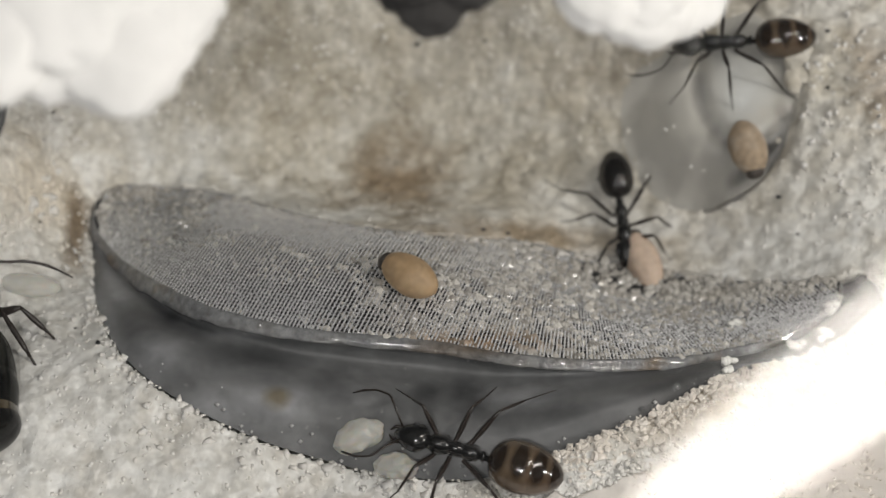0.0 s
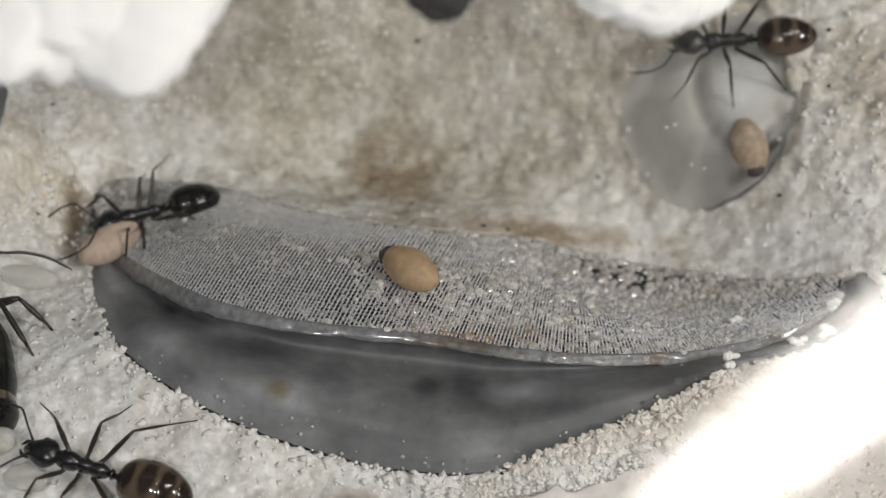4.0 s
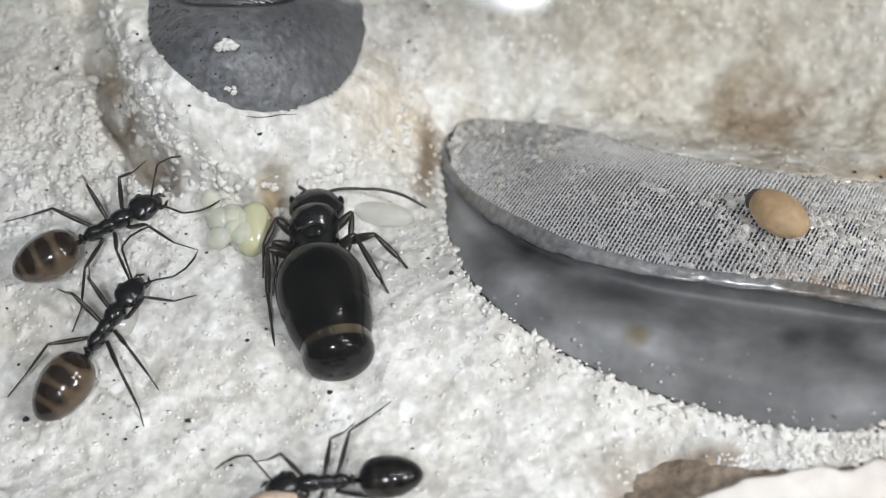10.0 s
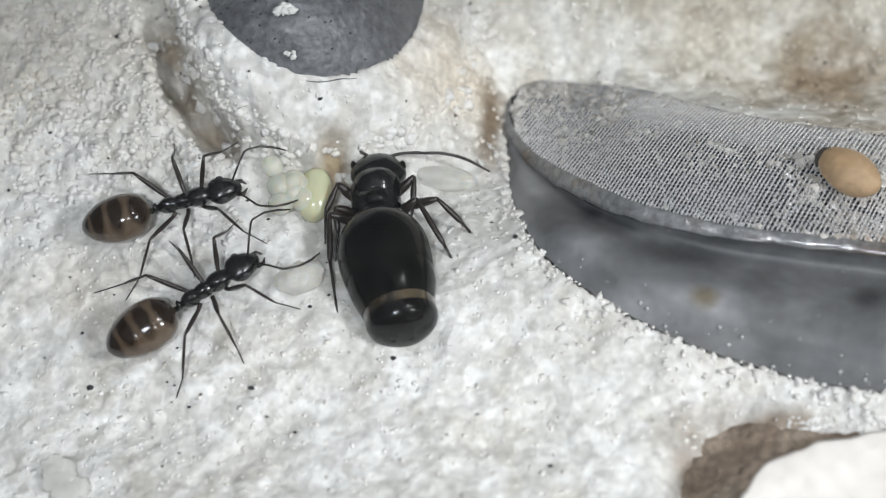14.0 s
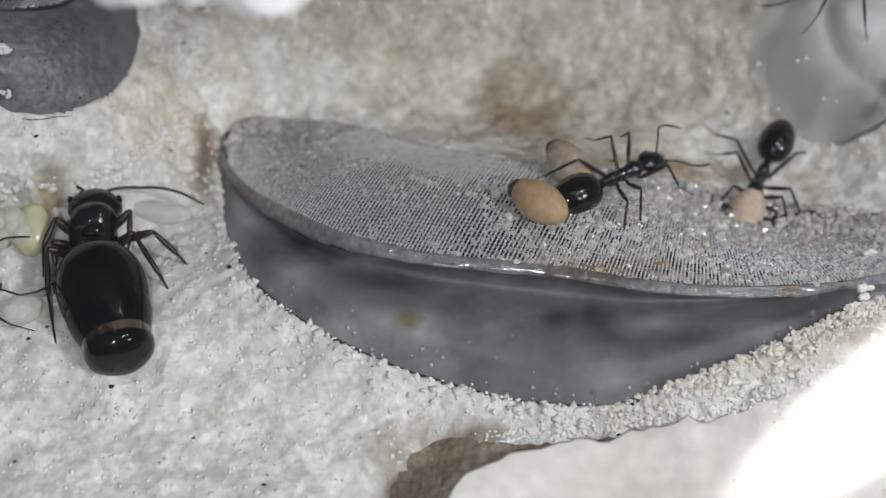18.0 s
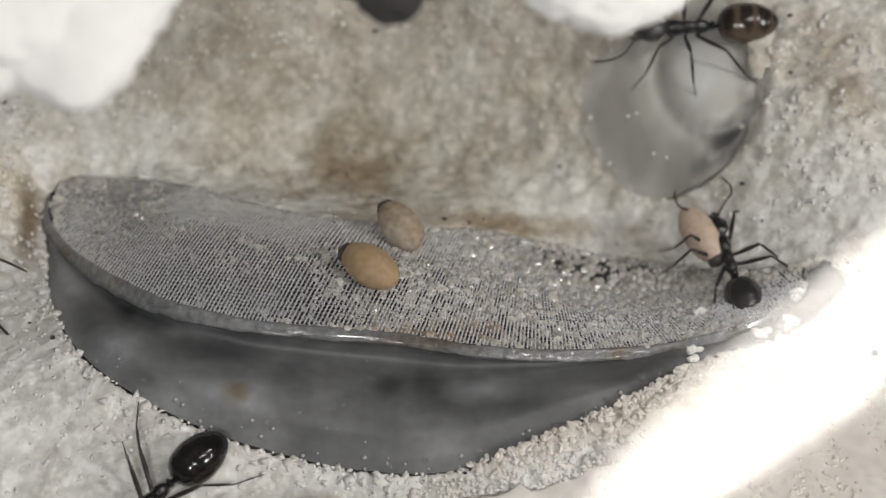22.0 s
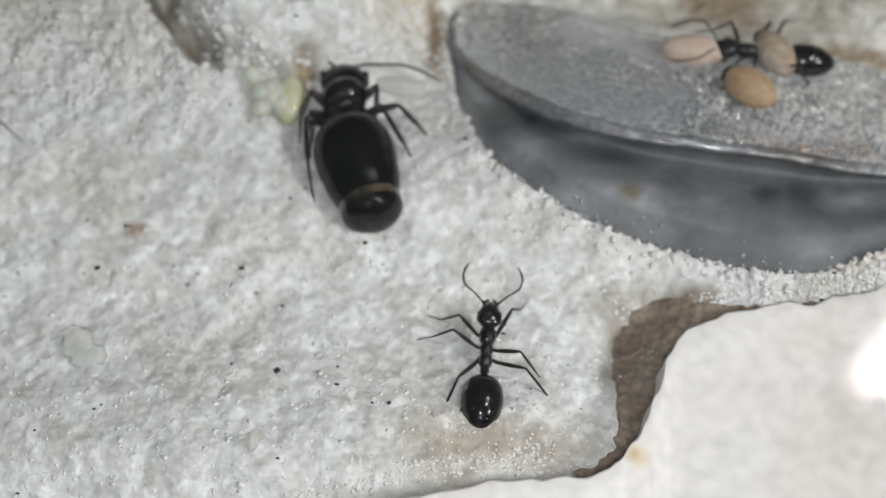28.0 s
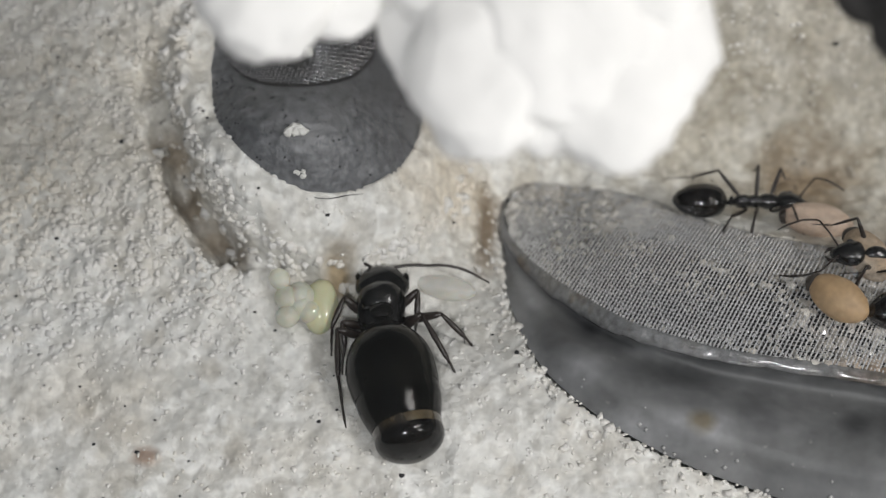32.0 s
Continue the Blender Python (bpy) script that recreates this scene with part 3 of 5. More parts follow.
# ---- the large pieces ----
def lifted(p, up=0.0, back=0.0):
    """A point on the floor, raised towards the viewer's side."""
    return Vector((p.x, p.y - 0.38 * up + back, lie(p.x, p.y) + 0.93 * up))


def build_long_cup():
    cup = tagged(new("water_cup"), "long grey plastic cup with steel mesh top, sunk in sand", "water cup")
    n = len(RIM_LINE)
    rows = []
    for i in range(n):
        foot, rim = lifted(FOOT_LINE[i], -0.25), lifted(RIM_LINE[i], 0.5)
        row = []
        for k in range(13):
            u = k / 12
            p = foot.lerp(rim, u)
            p += Vector((0, -0.38, 0.93)) * min(1.0, (rim - foot).length / 4) * (0.6 * math.exp(-(((u - 0.38) / 0.2) ** 2)) - 1.35 * math.exp(-(((u - 0.78) / 0.16) ** 2)))
            row.append(p)
        rows.append(row)
    wall_rows = rows
    verts = [tuple(p) for row in rows for p in row]
    faces = [(i * 13 + k, (i + 1) * 13 + k, (i + 1) * 13 + k + 1, i * 13 + k + 1) for i in range(n - 1) for k in range(12)]
    raw("wall", verts, faces, PLASTIC, cup, "smoky grey curved plastic wall with painted sheen and shade")
    verts, faces = [], []
    for i, p in enumerate(RIM_LINE):
        q = lifted(p, 0.5)
        w = (0.31 + 0.08 * noise.noise(Vector((i * 0.23, 5, 0))) + 0.05 * noise.noise(Vector((i * 0.8, 9, 0))) + 0.2 * smooth(40, 12, i) * smooth(0, 9, i)) * (0.5 + 0.5 * smooth(0, 8, n - 1 - i))
        j = 0.06 * noise.noise(Vector((i * 0.7, 0, 3)))
        for c, (dy, dz) in enumerate(((0.55, -0.25), (0.4, 0.02), (0.1, 0.07), (-0.35, 0.0), (-0.85, -0.14), (-1.2, -0.34), (-1.28, -0.6), (-0.9, -0.8))):
            k = (0.05 + 0.12 * (c > 2)) * noise.noise(Vector((i * 0.45, dy * 2.2, 7))) + (0.1 if 3 < c < 7 else 0) * noise.noise(Vector((i * 1.1, dy, 2)))
            verts.append((q.x + 0.12 * dy, q.y + dy * w * (1 + k) + j, q.z + dz * w * 0.95 + k))
    faces = [(i * 8 + k, (i + 1) * 8 + k, (i + 1) * 8 + k + 1, i * 8 + k + 1) for i in range(n - 1) for k in range(7)]
    raw("rim", verts, faces, RIM, cup, "glossy worn grey rim")
    # the sheet under the wires
    rows = []
    for i in range(n):
        a, b = lifted(RIM_LINE[i], 0.3), lifted(BACK_LINE[i], 0.02)
        rows.append([a.lerp(b, k / 10) + Vector((0, 0, (lie(a.lerp(b, k / 10).x, a.lerp(b, k / 10).y) + 0.25 * (1 - k / 10) - a.lerp(b, k / 10).z) * math.sin(math.pi * k / 10))) for k in range(11)])
    verts = [tuple(p) for row in rows for p in row]
    faces = [(i * 11 + k, (i + 1) * 11 + k, (i + 1) * 11 + k + 1, i * 11 + k + 1) for i in range(n - 1) for k in range(10)]
    raw("sheet", verts, faces, BACKING, cup)

    def spot(i, k):
        """A place on the mesh: i along the cup, k from rim to back."""
        i = min(max(i, 0), n - 1.001)
        k = min(max(k, 0), 9.999)
        a, b = int(i), int(k)
        p = rows[a][b].lerp(rows[a + 1][b], i - a)
        q = rows[a][b + 1].lerp(rows[a + 1][b + 1], i - a)
        return p.lerp(q, k - b)

    # woven wires
    verts, faces = [], []

    def wire(points, w, h):
        base = len(verts)
        for j, p in enumerate(points):
            ahead = (points[min(j + 1, len(points) - 1)] - points[max(j - 1, 0)]).normalized()
            side = ahead.cross(Vector((0, -0.3, 0.95))).normalized() * w
            z = h + (0.022 if j % 2 else -0.022)
            verts.extend([tuple(p - side + Vector((0, 0, z - 0.035))), tuple(p + Vector((0, -0.3 * z, z))), tuple(p + side + Vector((0, 0, z - 0.035)))])
        for j in range(len(points) - 1):
            c = base + 3 * j
            faces.extend([(c, c + 3, c + 4, c + 1), (c + 1, c + 4, c + 5, c + 2)])

    rim_x, rim_y = [p.x for p in RIM_LINE[5:]], [p.y for p in RIM_LINE[5:]]
    back_x, back_y = [p.x for p in BACK_LINE], [p.y for p in BACK_LINE]

    def on_mesh(x, y):
        """A place on the mesh over x, y, or None outside it."""
        low, high = float(np.interp(x, rim_x, rim_y)) - 0.05, float(np.interp(x, back_x, back_y)) - 0.05
        if not (low <= y <= high and -17.15 < x < 19.2):
            return None
        u = (y - low) / max(0.2, high - low)
        return Vector((x, y, lie(x, y) + 0.26 * (1 - u) + 0.02 + 0.12 * smooth(-12, -16, x)))

    def weave(x, y, dx, dy, gap, w, h):
        run, points = 0, []
        while run < 400:
            p = on_mesh(x, y)
            if p:
                points.append(p)
            elif points:
                break
            elif run > 160:
                return
            x, y, run = x + dx * gap, y + dy * gap, run + 1
        if len(points) > 1:
            wire(points, w, h)

    starts = spline([(p.x, p.y, 0) for p in RIM_LINE[1:]], 1400, True)
    run = 1.0
    for start, after in zip(starts, starts[1:]):
        lean = 0.5 - 0.95 * smooth(-3, 20, start.x)
        step = after - start
        run += abs(step.x - lean * step.y) / math.hypot(1.0, lean)
        if run > 0.172:
            run = 0.0
            weave(start.x, start.y + 0.02, lean, 1.0, 0.085, 0.039, 0.16)
    for s in range(60):
        weave(-17.4, -6.0 + 0.22 * s, 1.0, -0.12, 0.3, 0.014, 0.03)
    rng = random.Random(52)
    ball = bmesh.new()
    bmesh.ops.create_icosphere(ball, subdivisions=1, radius=1.0)
    dirs, tris = [v.co.copy() for v in ball.verts], [[v.index for v in f.verts] for f in ball.faces]
    ball.free()
    for _ in range(9000):
        i, k = rng.uniform(6, 94), abs(rng.gauss(0, 3.0))
        bare = 1.2 * math.exp(-(((i - 71) / 8) ** 2) - ((k - 2.8) / 2.2) ** 2) + 1.5 * math.exp(-(((i - 89) / 8) ** 2) - ((k - 3.5) / 4) ** 2)
        if k > 9 or rng.random() > 0.75 * smooth(50, 34, i) * smooth(7, 2, k) + bare:
            continue
        p = spot(i, k) + Vector((0, -0.05, 0.16 + 0.14 * min(1, bare)))
        base, r = len(verts), rng.uniform(0.025, 0.05) * (1 + 0.5 * min(1, bare))
        verts.extend(tuple(p + d * r) for d in dirs)
        faces.extend((base + a, base + b, base + c) for a, b, c in tris)
    raw("wire_mesh", verts, faces, STEEL, cup, "fine woven steel mesh", smooth=False)
    # grey film of dust over the far strip of the mesh
    verts, faces = [], []
    for i in range(44):
        edge = 6.6 + 1.8 * noise.noise(Vector((i * 0.3, 2, 0))) + 0.9 * noise.noise(Vector((i * 0.9, 6, 0))) + 0.9 * smooth(18, 4, i) + 2.0 * smooth(30, 44, i)
        for k in range(7):
            p = spot(1.5 + i, edge + (9.95 - edge) * k / 6)
            verts.append((p.x, p.y, p.z + (0.19 if k else 0.02) + 0.09 * noise.noise(p * 2.2)))
    faces = [(i * 7 + k, (i + 1) * 7 + k, (i + 1) * 7 + k + 1, i * 7 + k + 1) for i in range(43) for k in range(6)]
    raw("dust_film", verts, faces, FILM, cup, "grey dust film over the mesh")

    def on_wall(i, u):
        i = min(max(i, 0), n - 1)
        k = min(11, int(u * 12))
        return wall_rows[int(i)][k].lerp(wall_rows[int(i)][k + 1], u * 12 - k)

    for i, u, r, tone in ((33, 0.42, 0.42, (0.62, 0.5, 0.3)), (47, 0.62, 0.5, (0.35, 0.35, 0.36)), (20, 0.72, 0.34, (0.35, 0.35, 0.36))):
        stained_or_shaded(PLASTIC, on_wall(i, u).x, on_wall(i, u).y, r * 1.8, r * 1.6, tone, 0.9)
    rng = random.Random(31)
    verts, faces = [], []
    for _ in range(46):
        i = rng.uniform(22, 92)
        p = on_wall(i, min(0.5, abs(rng.gauss(0.06, 0.11)))) + Vector((rng.uniform(-0.2, 0.2), 0, 0.03))
        bm2 = [(1, 0, 0), (-1, 0, 0), (0, 1, 0), (0, -1, 0), (0, 0, 1), (0, 0, -1)]
        base, r = len(verts), rng.uniform(0.05, 0.15)
        verts.extend((p.x + a * r, p.y + b * r, p.z + c * r) for a, b, c in bm2)
        faces.extend(tuple(base + k2 for k2 in t) for t in [(0, 2, 4), (2, 1, 4), (1, 3, 4), (3, 0, 4), (2, 0, 5), (1, 2, 5), (3, 1, 5), (0, 3, 5)])
    raw("droplets", verts, faces, BUBBLE, cup, "tiny clear drops and crumbs")["kind"] = "stuff"
    for i, u, r in ((70, 0.3, 0.20), (66, 0.16, 0.13), (72, 0.62, 0.1), (50, 0.1, 0.12), (61, 0.1, 0.1), (75, 0.25, 0.12)):
        bm = bmesh.new()
        p = on_wall(i, u) + Vector((0, -0.02, 0.05))
        blob(bm, (p.x, p.y, p.z), (r, r, r * 0.8), sub=3)
        part("water_bead", bm, BEAD, cup, "clear water bead on the wall")
    # debris on the mesh
    rng = random.Random(11)
    verts, faces = [], []
    ball = bmesh.new()
    bmesh.ops.create_icosphere(ball, subdivisions=1, radius=1.0)
    dirs, tris = [v.co.copy() for v in ball.verts], [[v.index for v in f.verts] for f in ball.faces]
    ball.free()
    for _ in range(5600):
        i, k = rng.uniform(8, 95), rng.uniform(0.1, 9.9)
        bare = 1.1 * math.exp(-(((i - 71) / 7) ** 2) - ((k - 3.2) / 2.0) ** 2) + 1.5 * math.exp(-(((i - 89) / 9) ** 2) - ((k - 3.5) / 4) ** 2)
        thick = smooth(33, 54, i) * 1.0 + 0.3 * smooth(3, 9, k) + 0.25 * smooth(26, 46, i) * smooth(5, 0, k) - bare
        if rng.random() > thick + 0.9 * noise.noise(Vector((i * 0.22, k * 0.4, 8))):
            continue
        p = spot(i, k) + Vector((0, -0.05, 0.16))
        base, r = len(verts), min(0.28, rng.lognormvariate(-1.9, 0.35)) * (0.75 if i < 40 else 1.0)
        for d in dirs:
            q = d * r * rng.uniform(0.55, 1.25)
            verts.append((p.x + q.x, p.y + q.y, p.z + q.z * 0.6))
        faces.extend(tuple(base + k2 for k2 in t) for t in tris)
    for _ in range(60):
        p = RIM_LINE[0].lerp(RIM_LINE[5], rng.random())
        p = lifted(Vector((p.x + rng.uniform(-0.1, 0.5), p.y + rng.uniform(-0.3, 0.4), 0)), 0.35)
        base, r = len(verts), rng.uniform(0.08, 0.2)
        verts.extend(tuple(p + d * r * rng.uniform(0.65, 1.2)) for d in dirs)
        faces.extend(tuple(base + k2 for k2 in t) for t in tris)
    for _ in range(3200):
        i, k = rng.uniform(3, 60), rng.uniform(0.3, 9.9)
        if rng.random() > 0.1 + 0.9 * smooth(3.0, 8.5, k + 2.2 * noise.noise(Vector((i * 0.25, k * 0.3, 1)))):
            continue
        p = spot(i, k) + Vector((0, -0.05, 0.22))
        base, r = len(verts), rng.uniform(0.04, 0.13)
        for c in ((1, 0, 0), (-1, 0, 0), (0, 1, 0), (0, -1, 0), (0, 0, 1), (0, 0, -1)):
            verts.append(tuple(p + Vector(c) * r * rng.uniform(0.6, 1.3)))
        faces.extend(tuple(base + k2 for k2 in t) for t in [(0, 2, 4), (2, 1, 4), (1, 3, 4), (3, 0, 4), (2, 0, 5), (1, 2, 5), (3, 1, 5), (0, 3, 5)])
    for _ in range(620):
        i, k = rng.uniform(2, 58), rng.uniform(5.5, 9.9)
        if rng.random() > 0.25 + 1.1 * noise.noise(Vector((i * 0.35, k * 0.5, 4))) + 0.5 * smooth(6.5, 9, k):
            continue
        p = spot(i, k) + Vector((0, -0.05, 0.18))
        base, r = len(verts), rng.uniform(0.11, 0.3)
        for d in dirs:
            q = d * r * rng.uniform(0.55, 1.25)
            verts.append((p.x + q.x * 1.2, p.y + q.y, p.z + q.z * 0.45))
        faces.extend(tuple(base + k2 for k2 in t) for t in tris)
    tagged(raw("grit", verts, faces, GRIT, smooth=False), "heap of grey grit lying on the steel mesh", "grit", kind="stuff")


def build_ledge():
    n = len(LEDGE_LINE)
    verts, faces = [], []
    cols = 26
    for i, p in enumerate(LEDGE_LINE):
        far = smooth(0, 6, p.x)
        edge = Vector((p.x + 0.22 * noise.noise(p * 1.3), p.y + (0.30 + 0.6 * far) * noise.noise(p * 0.9) + (0.1 + 0.25 * far) * noise.noise(p * 3.1), 0))
        rise = ledge_rise(edge.x)
        top = lie(edge.x, edge.y) + rise
        edge.y -= 0.38 * rise / 0.93
        verts.append((edge.x - 0.5, edge.y - 0.7, lie(p.x, p.y) - 1.6))
        verts.append((edge.x - 0.1, edge.y - 0.25, top - 0.5))
        verts.append((edge.x, edge.y, top - 0.12))
        verts.append((edge.x, edge.y - 0.15, top))
        for k in range(1, cols):
            y = edge.y - 0.15 - 0.9 * k - 0.12 * k * k
            verts.append((edge.x, y, top + (5.5 - top) * smooth(0, 9, k) + 0.05 * noise.noise(Vector((edge.x, y, 0)) * 0.6)))
    m = cols + 3
    for i in range(n - 1):
        for k in range(m - 1):
            a = i * m + k
            faces.append((a, a + 1, a + m + 1, a + m))
    stained_or_shaded(LEDGE, -8.4, -21.2, 0.8, 0.7, (0.80, 0.58, 0.28), 0.9)
    stained_or_shaded(LEDGE, -2.4, -25.5, 0.4, 0.6, (0.9, 0.75, 0.3), 0.7)
    tagged(raw("ledge", verts, faces, LEDGE), "smooth white plaster ledge with a broken edge", kind="structure")


def build_gap_shade():
    """Dark brown soil strip that paints shade into the gap beside the broken ledge."""
    verts, faces = [], []
    line = [p for p in LEDGE_LINE if -11.5 < p.x < 4.0 and p.y < -11.5]
    n = len(line)
    for i, p in enumerate(line):
        a = line[min(i + 1, n - 1)] - line[max(i - 1, 0)]
        out = Vector((-a.y, a.x, 0)).normalized()
        body = math.sin(math.pi * (i + 0.5) / n) ** 0.7
        near_gap = math.exp(-(((p.x + 6.6) / 1.8) ** 2))
        w = 0.35 + 0.5 * body + 2.6 * near_gap + 0.5 * noise.noise(Vector((i * 0.6, 4, 0)))
        for k in range(8):
            u = k / 7
            q = p + out * (w * u - 0.9) + Vector((0.15 * noise.noise(p * 2 + Vector((0, 0, k))), 0, 0))
            z = max(terrain(q.x, q.y) + 0.12, lie(q.x, q.y) - 1.2) * 1.0 - 0.5 * (u > 0.93)
            verts.append((q.x, q.y, z + 0.12 * noise.noise(Vector((q.x, q.y, 0)) * 2.5)))
    faces = [(i * 8 + k, i * 8 + k + 1, (i + 1) * 8 + k + 1, (i + 1) * 8 + k) for i in range(n - 1) for k in range(7)]
    tagged(raw("gap_soil_shade", verts, faces, SOILSHADE), "dark brown soil strip painting shade into the gap beside the ledge", "soil", kind="stuff")


CLINGING = [(14.0, -3.2, 0.28), (12.7, -6.2, 0.36), (16.4, -4.8, 0.3), (15.9, -5.9, 0.26), (17.8, -4.2, 0.36), (18.6, -2.9, 0.34), (17.0, -5.5, 0.3), (18.2, -5.4, 0.36), (17.1, -6.8, 0.3), (18.2, -6.4, 0.34), (18.8, -5.9, 0.28), (20.0, -4.4, 0.26), (20.3, -3.9, 0.26), (14.5, -6.1, 0.16)]


def build_white_crumbs():
    """White crumbs that cling to the far end of the long cup."""
    rng = random.Random(41)
    for x, y, r in CLINGING:
        bm = bmesh.new()
        for k in range(5):
            blob(bm, (rng.gauss(0, 0.55 * r), rng.gauss(0, 0.5 * r), rng.uniform(0, 0.3 * r)), (r * rng.uniform(0.4, 0.75), r * rng.uniform(0.4, 0.7), r * 0.5), sub=2, rough=0.5, freq=1.6, seed=k + x)
        tagged(part("white_crumb", bm, FLECK, at=mm(x, y, lie(x, y) + 0.35)), "white crumb clinging to the grey plastic cup", "crumb", "crumbs on the cup")


# pale tones paint sheen into the wall, dark ones shade below the rim
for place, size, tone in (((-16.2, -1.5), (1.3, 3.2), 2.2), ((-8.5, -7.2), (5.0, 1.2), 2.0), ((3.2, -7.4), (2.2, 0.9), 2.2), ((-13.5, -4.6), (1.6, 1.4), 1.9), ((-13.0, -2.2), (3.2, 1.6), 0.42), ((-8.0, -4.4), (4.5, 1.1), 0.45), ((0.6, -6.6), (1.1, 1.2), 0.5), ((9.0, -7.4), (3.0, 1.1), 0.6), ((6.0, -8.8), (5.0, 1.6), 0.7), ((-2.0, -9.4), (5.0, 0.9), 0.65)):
    stained_or_shaded(PLASTIC, *place, *size, (tone, tone, tone * 1.02), 0.9)
stained_or_shaded(GRIT, 1.5, -4.5, 5.0, 0.8, (0.62, 0.45, 0.32), 0.9)
stained_or_shaded(RIM, 1.0, -4.9, 4.0, 0.7, (0.5, 0.36, 0.24), 0.8)
build_long_cup()
build_white_crumbs()
build_ledge()
build_gap_shade()


def build_round_cup():
    cup = tagged(new("round_cup"), "round grey plastic cup with a mesh top and white flecks", "water cup")
    cx, cy, rx, ry = CUP

    def at(r, a):
        x, y = cup_at(r, a)
        x, y = x - (1.02 - r) * 6.0, y + (1.02 - r) * 17
        return Vector((x, y, lie(x, y) + 0.9 * (1.02 - r) - 0.1))

    n = 72
    rows = [[at(1.02 - j / 14 * 0.22, 2 * math.pi * i / n) for i in range(n)] for j in range(15)]
    verts = [tuple(p) for row in rows for p in row]
    faces = [(j * n + i, j * n + (i + 1) % n, (j + 1) * n + (i + 1) % n, (j + 1) * n + i) for j in range(14) for i in range(n)]
    raw("wall", verts, faces, CUPGREY, cup, "scuffed dark grey cone wall")
    inner = rows[-1]
    mid = sum(inner, Vector()) / n
    raw("sheet", [(mid.x, mid.y, lie(mid.x, mid.y) - 0.6)] + [tuple(p) for p in inner], [(0, 1 + i, 1 + (i + 1) % n) for i in range(n)], BACKING, cup)
    verts, faces = [], []
    for d in range(2):
        for s in range(-18, 19):
            o = s / 19
            half = math.sqrt(max(0.0, 1 - o * o))
            base = len(verts)
            side = Vector((0, 0.045, 0)) if d else Vector((0.045, 0, 0))
            for k in range(31):
                u = (k / 15 - 1) * half
                a, b = (u, o) if d else (o, u)
                k2 = 0.8 * cup_bulge(math.atan2(b, a))
                x, y = mid.x + rx * k2 * a, mid.y + ry * k2 * b
                p = Vector((x, y, lie(x, y) + 0.30 + (0.04 if (k + s) % 2 else -0.04)))
                verts.extend([tuple(p - side), tuple(p + Vector((0, 0, 0.06))), tuple(p + side)])
            for k in range(30):
                c = base + 3 * k
                faces.extend([(c, c + 3, c + 4, c + 1), (c + 1, c + 4, c + 5, c + 2)])
    raw("wire_mesh", verts, faces, DARKMESH, cup, "fine dark woven mesh")
    rng = random.Random(8)
    verts, faces = [], []
    for _ in range(190):
        a, r = rng.uniform(math.pi * 1.1, math.pi * 1.95), rng.uniform(0.82, 1.0)
        p = at(r, a)
        q = rng.uniform(0.02, 0.075)
        base = len(verts)
        verts.extend((p.x + q * c * rng.uniform(0.6, 1.3), p.y + q * s * rng.uniform(0.6, 1.3), p.z + 0.04) for c, s in ((1, 0), (0.3, 0.9), (-0.8, 0.5), (-0.7, -0.6), (0.4, -0.9)))
        verts.append((p.x, p.y, p.z + 0.09))
        faces.extend((base + k, base + (k + 1) % 5, base + 5) for k in range(5))
    raw("specks", verts, faces, SPECK, cup, "black specks")["kind"] = "stuff"
    bm = bmesh.new()
    seam = [cup_at(1.035 + 0.008 * math.sin(k * 0.9), math.radians(-84 + 3 * k)) for k in range(9)]
    tube(bm, [(x, y, terrain(x, y) + 0.06) for x, y in seam], [0.01, 0.02, 0.025, 0.02, 0.025, 0.025, 0.02, 0.015, 0.01], 5)
    part("seam", bm, SPECK, cup, "thin dark seam at the lip")
    for x, y, r in ((-26.8, 5.5, 0.5), (-26.5, 3.7, 0.26), (-27.3, 10.9, 0.45)):
        bm = bmesh.new()
        for k in range(6):
            blob(bm, (x + rng.gauss(0, 0.45 * r), y + rng.gauss(0, 0.4 * r), lie(x, y) + 0.5), (r * 0.4, r * 0.34, 0.1), sub=3, rough=0.9, freq=2, seed=k + x)
        tagged(part("fleck", bm, FLECK), "white crumb stuck to the grey cup", "crumb")


build_round_cup()


